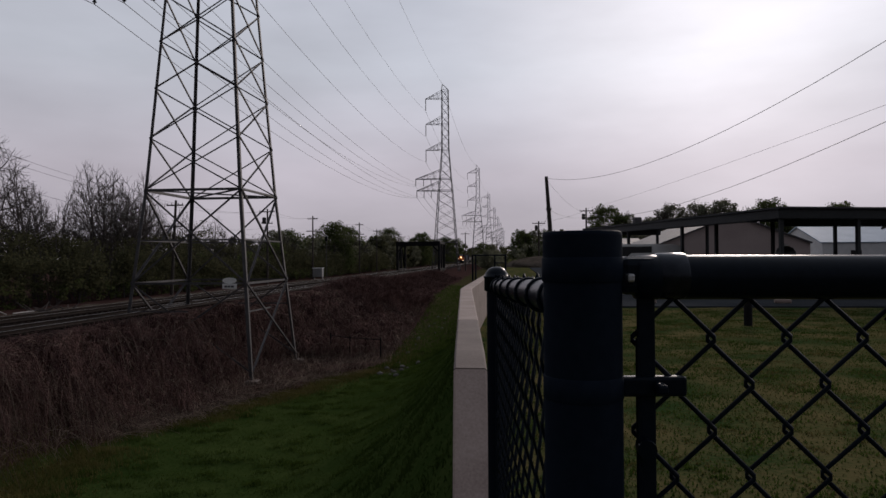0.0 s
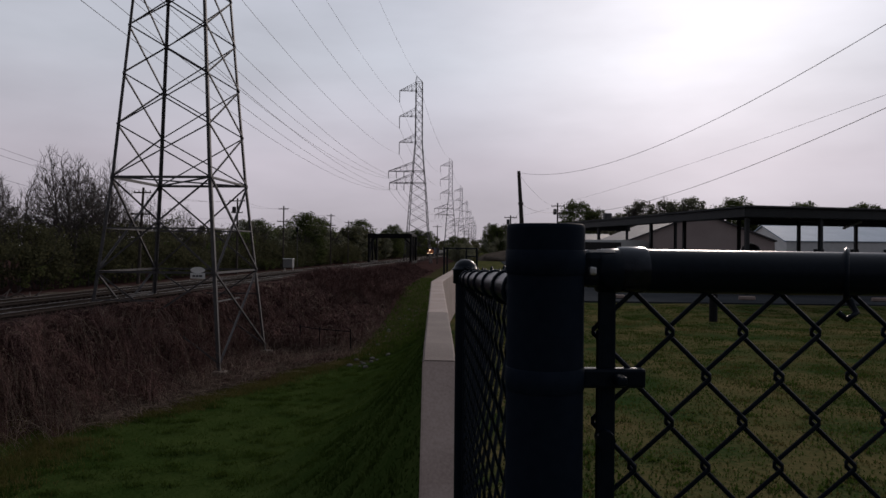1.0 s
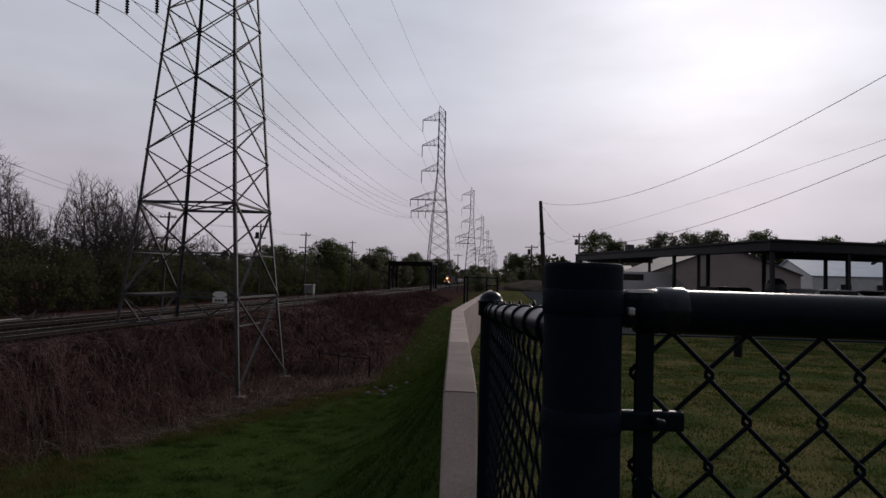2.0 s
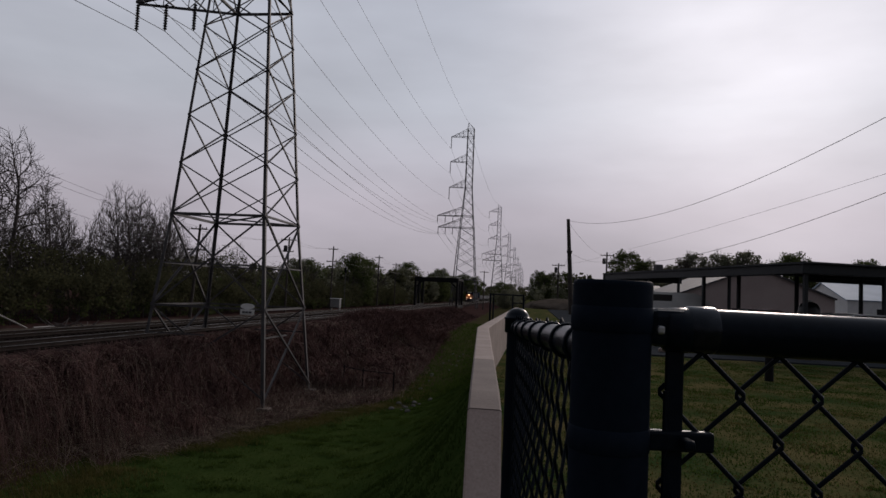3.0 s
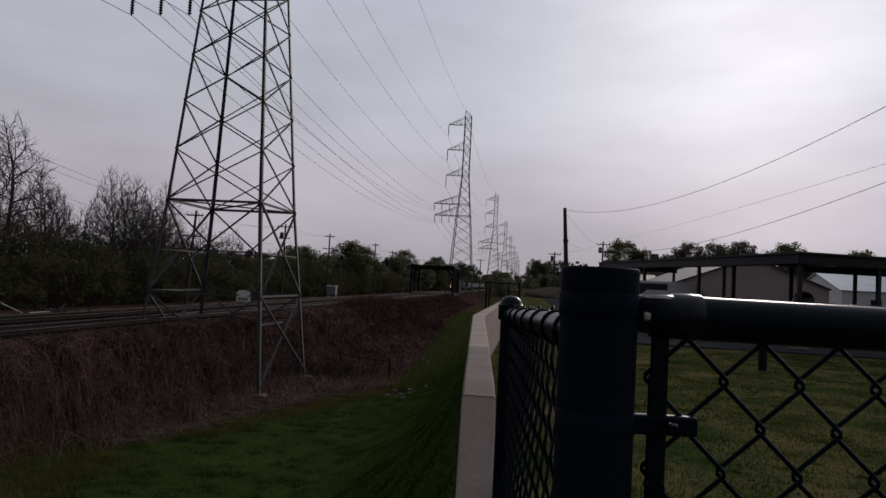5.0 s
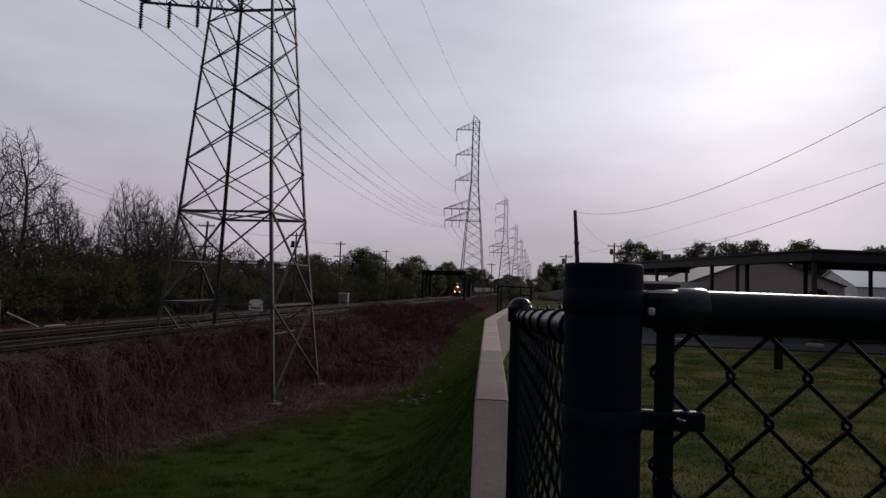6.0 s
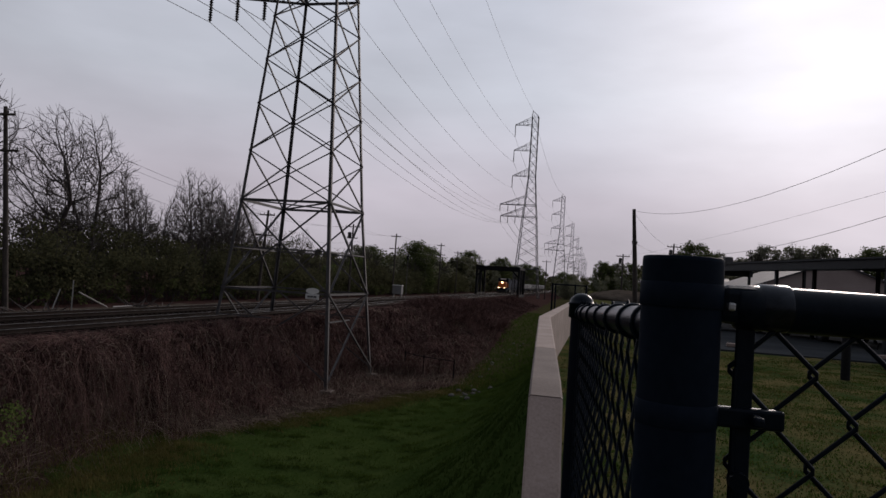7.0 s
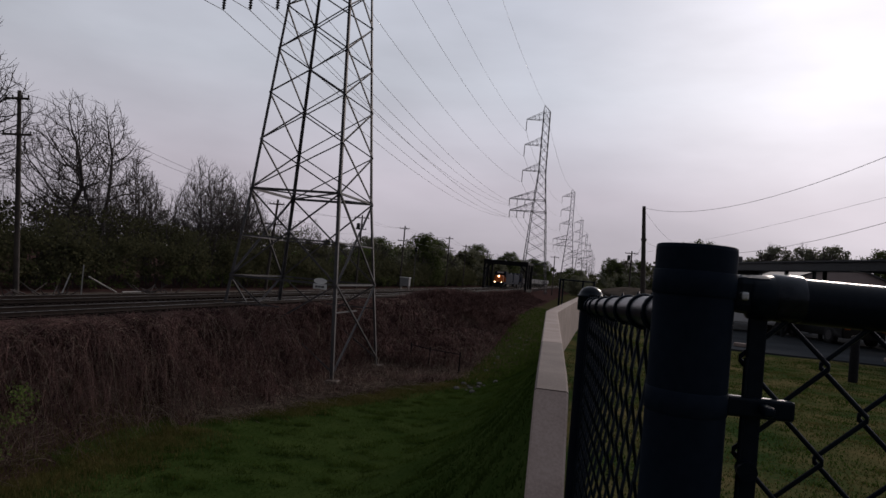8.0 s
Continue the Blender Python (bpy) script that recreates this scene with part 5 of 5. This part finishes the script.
def build_shelter():
    """A flat-roofed carport; its own x runs along the front edge, y along the side."""
    s = tagged(empty("carport", Matrix.Translation((9.2, 24.9, 0)) @ pose(0, 0, 0, 0, 0, 16.5)), "long open carport with dark flat metal roof on posts", "carport")
    wide, deep, top = 18.0, 17.6, 3.2
    front, wing = 6.5, 5.0
    part("roof_deck", box((wide + 0.3, front + 0.3, 0.06), (wide / 2, front / 2, top - 0.02), 0.0), M_ROOF, s)
    part("roof_deck", box((wing, deep - front - 0.15, 0.06), (wing / 2 - 0.15, (deep + front) / 2 + 0.08, top - 0.024), 0.0), M_ROOF, s)
    part("fascia", box((wide + 0.2, 0.12, 0.34), (wide / 2, 0, top - 0.22), 0.02), M_ROOF, s)
    part("fascia", box((wide - wing, 0.12, 0.30), (wide / 2 + wing / 2, front, top - 0.21), 0.02), M_ROOF, s)
    part("fascia", box((0.12, deep - 0.13, 0.34), (0, deep / 2, top - 0.22), 0.02), M_ROOF, s)
    part("fascia", box((0.12, front - 0.13, 0.34), (wide, front / 2, top - 0.22), 0.02), M_ROOF, s)
    part("fascia", box((wing, 0.12, 0.34), (wing / 2 - 0.1, deep, top - 0.22), 0.02), M_ROOF, s)
    for k in range(3):
        part("purlin", box((wide - 0.2, 0.1, 0.16), (wide / 2, 1.2 + k * 2.0, top - 0.14), 0.01), M_ROOF, s)
    part("drip_edge", box((wide + 0.34, 0.03, 0.05), (wide / 2, -0.17, top + 0.0), 0.0), M_STEEL, s)
    for y, xs in ((0.12, (0.12, 3.2, 6.4, 9.6, 12.8, 16.0)), (6.7, (0.12,)), (6.4, (1.6, 4.4, 7.6, 10.8, 14.0)), (12.0, (0.12, 4.6)), (17.4, (0.12, 4.6))):
        for x in xs:
            part("post", box((0.13, 0.13, top - 0.07), (x, y, (top - 0.07) / 2), 0.01), M_ROOF, s)
    for x, y, turn in ((7.4, 3.0, 20), (8.6, 4.6, 35), (12.4, 3.6, 15)):
        part("strip_light", box((1.2, 0.14, 0.07), (0, 0, 0), 0.015), M_WHITE, s, "unlit pale strip light under the roof", m=pose(x, y, top - 0.42, 0, -12, turn))
        for dx in (-0.5, 0.5):
            under("hanger", tube_mesh("hanger", [(x + dx * math.cos(radians(turn)), y + dx * math.sin(radians(turn)), top - 0.42 + dx * 0.2), (x + dx * math.cos(radians(turn)), y + dx * math.sin(radians(turn)), top - 0.05)], 0.008, M_ROOF, 5), s)
    part("roof_vent", box((0.4, 0.4, 0.5), (1.6, 14.0, top + 0.24), 0.06), M_STEEL, s, "small grey roof vent")


def gable_house(name, at, w, d, wall_h, ridge_h, wall_mat, roof_mat, label, windows=(), ridge_along="y"):
    h = tagged(empty(name, at), label, "building")
    hw = w / 2
    v = [(-hw, 0, 0), (hw, 0, 0), (hw, 0, wall_h), (0, 0, ridge_h), (-hw, 0, wall_h), (-hw, d, 0), (hw, d, 0), (hw, d, wall_h), (0, d, ridge_h), (-hw, d, wall_h)]
    if ridge_along == "x":
        v = [(-hw, 0, 0), (-hw, d, 0), (-hw, d, wall_h), (-hw, d / 2, ridge_h), (-hw, 0, wall_h), (hw, 0, 0), (hw, d, 0), (hw, d, wall_h), (hw, d / 2, ridge_h), (hw, 0, wall_h)]
    f = [(0, 1, 2, 3, 4), (9, 8, 7, 6, 5), (0, 5, 6, 1), (1, 6, 7, 2), (4, 9, 5, 0)]
    under("wall", mesh_of("wall", v, f, wall_mat), h)
    for a, b, c, e in ((3, 8, 9, 4), (2, 7, 8, 3)):
        q = [Vector(v[i]) for i in (a, b, c, e)]
        nrm = (q[1] - q[0]).cross(q[2] - q[0]).normalized()
        nrm = nrm if nrm.z > 0 else -nrm
        mid = sum(q, Vector()) / 4
        q = [p + (p - mid).normalized() * 0.25 for p in q]
        vv = [p + nrm * 0.01 for p in q] + [p + nrm * 0.14 for p in q]
        under("roof", mesh_of("roof", vv, [(3, 2, 1, 0), (4, 5, 6, 7), (0, 1, 5, 4), (1, 2, 6, 5), (2, 3, 7, 6), (3, 0, 4, 7)], roof_mat), h)
    for x, z, ww, hh in windows:
        win = part("window", box((ww + 0.16, 0.06, hh + 0.16), (x, -0.03, z), 0.01), M_WHITE, h)
        part("pane", box((ww, 0.03, hh), (x, -0.065, z), 0.0), M_DARKGLASS, win)
    return h


def build_car(at, paint, label, kind="car"):
    c = tagged(empty("parked_" + kind, at), label, "vehicle", "parked vehicles")
    L, W = (4.6, 1.8) if kind == "car" else (5.4, 2.0)
    top, hood, sill = (1.46, 0.92, 0.28) if kind == "car" else (2.05, 1.15, 0.4)
    prof = [(-L / 2, sill), (L / 2, sill), (L / 2, hood - 0.15), (L / 2 - 0.15, hood), (L * 0.22, hood + 0.06), (L * 0.06, top - 0.06), (0, top), (-L * 0.28, top), (-L * 0.42, hood + 0.12), (-L / 2, hood)]
    if kind == "van":
        prof = [(-L / 2, sill), (L / 2, sill), (L / 2, hood - 0.1), (L * 0.46, hood), (L * 0.30, top - 0.12), (L * 0.24, top), (-L / 2 + 0.1, top), (-L / 2, top - 0.12)]
    bm = bmesh.new()
    for s in (-1, 1):
        vs = [bm.verts.new((x, s * W / 2 * (0.86 if z > hood + 0.2 else 1.0), z)) for x, z in prof]
        bm.faces.new(vs if s < 0 else vs[::-1])
    bm.verts.ensure_lookup_table()
    n = len(prof)
    for i in range(n):
        j = (i + 1) % n
        bm.faces.new((bm.verts[j], bm.verts[i], bm.verts[n + i], bm.verts[n + j]))
    bmesh.ops.bevel(bm, geom=[e for e in bm.edges], offset=0.05, segments=2, affect="EDGES")
    part("body", bm, paint, c, smooth=False)
    for s in (-1, 1):
        part("side_window", box((L * 0.34, 0.03, (top - hood) * 0.62), (-L * 0.12, s * W * 0.448, (top + hood) / 2 + 0.06), 0.0), M_DARKGLASS, c, m=Matrix())
        part("headlight", box((0.08, 0.32, 0.16), (L / 2 - 0.02, s * W * 0.34, hood - 0.22), 0.02), M_WHITE, c)
        part("tail_light", box((0.06, 0.22, 0.22), (-L / 2 + 0.0, s * W * 0.4, hood - 0.2), 0.02), M_ORANGE, c)
        for x in (-L * 0.3, L * 0.3):
            v, f = lathe(((0.2, -0.1), (0.33, -0.11), (0.34, 0), (0.33, 0.11), (0.2, 0.1)), 18)
            w = under("wheel", mesh_of("wheel", v, f, M_RUBBER, True), c, m=pose(x, s * (W / 2 - 0.1), 0.34, 90, 0, 0))
            v, f = lathe(((0.05, -0.115), (0.2, -0.112), (0.2, 0.112), (0.05, 0.115)), 14)
            under("rim", mesh_of("rim", v, f, M_STEEL), w)
    return c


def build_lot_things():
    build_lot()
    build_shelter()
    gable_house("warehouse", Matrix.Translation((20.3, 66, 0)), 13.4, 22, 2.6, 5.2, M_TAN, M_STEEL, "low tan-walled warehouse with shallow gable roof")
    gable_house("shed", Matrix.Translation((43.4, 84, 0)), 15.4, 14, 2.9, 5.0, M_WHITE, M_BLUEROOF, "white shed with pale blue metal roof", ((-4, 1.6, 1.2, 0.9), (0, 1.6, 1.2, 0.9), (4, 1.6, 1.2, 0.9)), "x")
    gable_house("shed", Matrix.Translation((13.0, 96, 0)), 9, 10, 2.8, 4.0, M_STEEL, M_ROOF, "small grey shed behind the lot", ((0, 1.5, 1.2, 0.9),), "x")
    navy = material("navy_paint", (0.012, 0.016, 0.03), (0.02, 0.024, 0.04), 0.3, 1.5, 20, 0.02)
    black = material("black_paint", (0.008, 0.008, 0.009), (0.014, 0.014, 0.015), 0.3, 1.5, 20, 0.02)
    maroon = material("maroon_paint", (0.10, 0.014, 0.014), (0.14, 0.02, 0.018), 0.3, 1.5, 20, 0.02)
    silver = material("silver_paint", (0.30, 0.31, 0.32), (0.38, 0.39, 0.40), 0.35, 1.5, 20, 0.02, metal=0.4)
    build_car(pose(6.0, 33.5, 0.045, 0, 0, 4), M_WHITE, "white van parked beside the carport", "van")
    build_car(pose(9.3, 31.5, 0.045, 0, 0, 104), black, "black car parked under the carport")
    build_car(pose(13.0, 31.0, 0.045, 0, 0, 106), navy, "dark navy car parked under the carport")
    build_car(pose(16.2, 31.8, 0.045, 0, 0, 104), silver, "silver car parked under the carport")
    build_car(pose(19.4, 33.0, 0.045, 0, 0, 107), maroon, "maroon car parked under the carport")
    build_car(pose(12.0, 26.4, 0.045, 0, 0, 17), silver, "silver car parked along the carport front")
    build_car(pose(17.6, 28.2, 0.045, 0, 0, 196), black, "black car parked along the carport front")
    v, f = lathe(((0.085, -0.1), (0.09, 0.0), (0.085, 0.9), (0.07, 0.94), (0.02, 0.955)), 16)
    tagged(new("bollard", mesh_of("bollard", v, f, M_BRIDGE, True)), "dark round bollard standing on the lawn", "bollard").matrix_basis = Matrix.Translation((5.1, 15.7, 0))
    # unidentified dark dome under the carport edge, a highlight painted as its knob
    g = tagged(empty("smoker_grill", Matrix.Translation((10.15, 27.0, 0.045))), "black domed object of unknown use with a painted top highlight", "grill")
    v, f = lathe(((0.30, 0.95), (0.38, 1.05), (0.40, 1.38), (0.37, 1.60), (0.28, 1.76), (0.12, 1.83), (0.01, 1.84)), 20)
    under("lid", mesh_of("lid", v, f, black, True), g)
    v, f = lathe(((0.05, 1.835), (0.11, 1.85), (0.10, 1.89), (0.03, 1.90)), 12)
    under("handle", mesh_of("handle", v, f, M_WHITE, True), g, "pale knob painting the highlight on top of the dome")
    for a in (0.6, 2.7, 4.8):
        under("leg", tube_mesh("leg", [(0.26 * math.cos(a), 0.26 * math.sin(a), 1.0), (0.36 * math.cos(a), 0.36 * math.sin(a), 0)], 0.025, M_BRIDGE, 6), g)
    # pale grassy mound far off
    bm = bmesh.new()
    bmesh.ops.create_icosphere(bm, subdivisions=4, radius=1)
    for q in bm.verts:
        q.co = Vector((q.co.x * 6.0, q.co.y * 9.0, max(-0.2, q.co.z * 1.55))) * (1 + 0.08 * noise.noise(q.co * 2.3))
    me = bpy.data.meshes.new("mound")
    bm.to_mesh(me)
    bm.free()
    me.materials.append(M_DIRT)
    tagged(new("mound", me), "low pale grassy mound beyond the wall", "mound").matrix_basis = Matrix.Translation((4.6, 105, 0))


build_lot_things()


# ---- small things along the railway and the wall ----
def build_small_things():
    c = tagged(empty("signal_cabinet", Matrix.Translation((-31, 106, -1.9))), "pale grey metal signal cabinet on short legs", "cabinet")
    part("body", box((1.5, 1.0, 1.35), (0, 0, 1.15), 0.04), M_CARGREY, c)
    part("door", box((1.3, 0.03, 1.15), (0, -0.515, 1.15), 0.01), M_CARGREY, c)
    part("roof", box((1.65, 1.15, 0.08), (0, 0, 1.865), 0.02), M_WHITE, c)
    for x in (-0.65, 0.65):
        part("leg", box((0.1, 0.8, 0.5), (x, 0, 0.25), 0.01), M_STEEL, c)
    m = tagged(empty("signal_mast", Matrix.Translation((-30.2, 108, -1.9))), "slim grey signal mast beside the cabinet", "mast")
    under("pole", tube_mesh("pole", [(0, 0, -0.2), (0, 0, 7.0)], 0.06, M_STEEL, 8), m)
    part("head", box((0.3, 0.25, 0.7), (0, -0.1, 6.5), 0.04), M_BRIDGE, m)
    # white stakes and broken boards by the track
    for pts, label in ((((-32.0, 37.0, -2.0), (-32.02, 37.0, -0.1)), "white marker stake standing by the tracks"),
                       (((-32.0, 37.5, -0.85), (-31.9, 40.1, -1.87)), "fallen pale board leaning by the tracks"),
                       (((-32.0, 35.4, -1.95), (-32.0, 35.95, -0.65)), "pale broken stake leaning by the tracks"),
                       (((-31.6, 40.3, -1.83), (-31.7, 42.4, -1.83)), "pale board lying on the dirt")):
        ob = tagged(new("stake", tube_mesh("stake", pts, 0.05, M_BOARD, 4, False)), label, "stake", "stakes by the track")
    # branch heap
    rng = random.Random(3)
    for x, y in ((-32.4, 33.6), (-32.0, 44.5), (-31.4, 29)):
        heap = tagged(empty("branch_heap"), "heap of dead branches beside the tracks", "branches")
        for k in range(16):
            p = Vector((x + rng.gauss(0, 0.8), y + rng.gauss(0, 1.2), -1.95))
            under("branch", tube_mesh("branch", [p, p + Vector((rng.gauss(0, 0.5), rng.gauss(0, 0.8), rng.uniform(0.1, 0.7)))], [0.05, 0.02], M_BARK, 4, False), heap)
    # old iron fence at the ravine
    f = tagged(empty("iron_fence"), "short rusty black post-and-rail fence in the ravine", "fence")
    posts = [(-13.2, 48.2), (-11.45, 46.8), (-9.1, 45.9)]
    for x, y in posts:
        z = ground_z(x, y)
        under("post", tube_mesh("post", [(x, y, z - 0.2), (x, y, z + 1.45)], 0.05, M_BRIDGE, 8), f)
    for (x0, y0), (x1, y1) in zip(posts, posts[1:]):
        for dz in (1.3,):
            under("rail", tube_mesh("rail", [(x0, y0, ground_z(x0, y0) + dz), (x1, y1, ground_z(x1, y1) + dz)], 0.03, M_BRIDGE, 6), f)
    # stones at the toe of the bank
    for k in range(26):
        y = rng.uniform(38, 70)
        x = -8.3 + 0.02 * y + rng.gauss(0, 0.6)
        bm = bmesh.new()
        bmesh.ops.create_icosphere(bm, subdivisions=2, radius=rng.uniform(0.07, 0.2))
        for q in bm.verts:
            q.co *= 1 + 0.35 * noise.noise(q.co * 4 + Vector((k, 0, 0)))
            q.co.z *= 0.65
        me = bpy.data.meshes.new("stone")
        bm.to_mesh(me)
        bm.free()
        me.materials.append(M_STONE)
        tagged(new("stone", me), "rough grey stone lying at the foot of the bank", "stone", "stones in the ravine").matrix_basis = Matrix.Translation((x, y, ground_z(x, y) + 0.04))
    # black pipe fence across the far end of the wall
    g = tagged(empty("pipe_fence"), "black pipe fence panel near the far wall end", "fence")
    for x, r in ((-2.75, 0.06), (-2.55, 0.05), (-1.3, 0.05), (-0.6, 0.06)):
        z = ground_z(x, 45.0)
        under("post", tube_mesh("post", [(x, 45.0, z - 0.2), (x, 45.0, 1.72)], r, M_VINYL, 10), g)
    under("rail", tube_mesh("rail", [(-2.75, 45.0, 1.66), (-0.6, 45.0, 1.66)], 0.045, M_VINYL, 10), g)
    under("rail", tube_mesh("rail", [(-1.3, 45.0, 1.15), (-0.6, 45.0, 1.15)], 0.035, M_VINYL, 10), g)


build_small_things()


def motions():
    for ob, back, turn in TRAIN:
        walk(ob, [(t, pose(TRACKS[1], y + back, RAIL_Z, 0, 0, turn)) for t, y in TRAIN_ROWS])


motions()
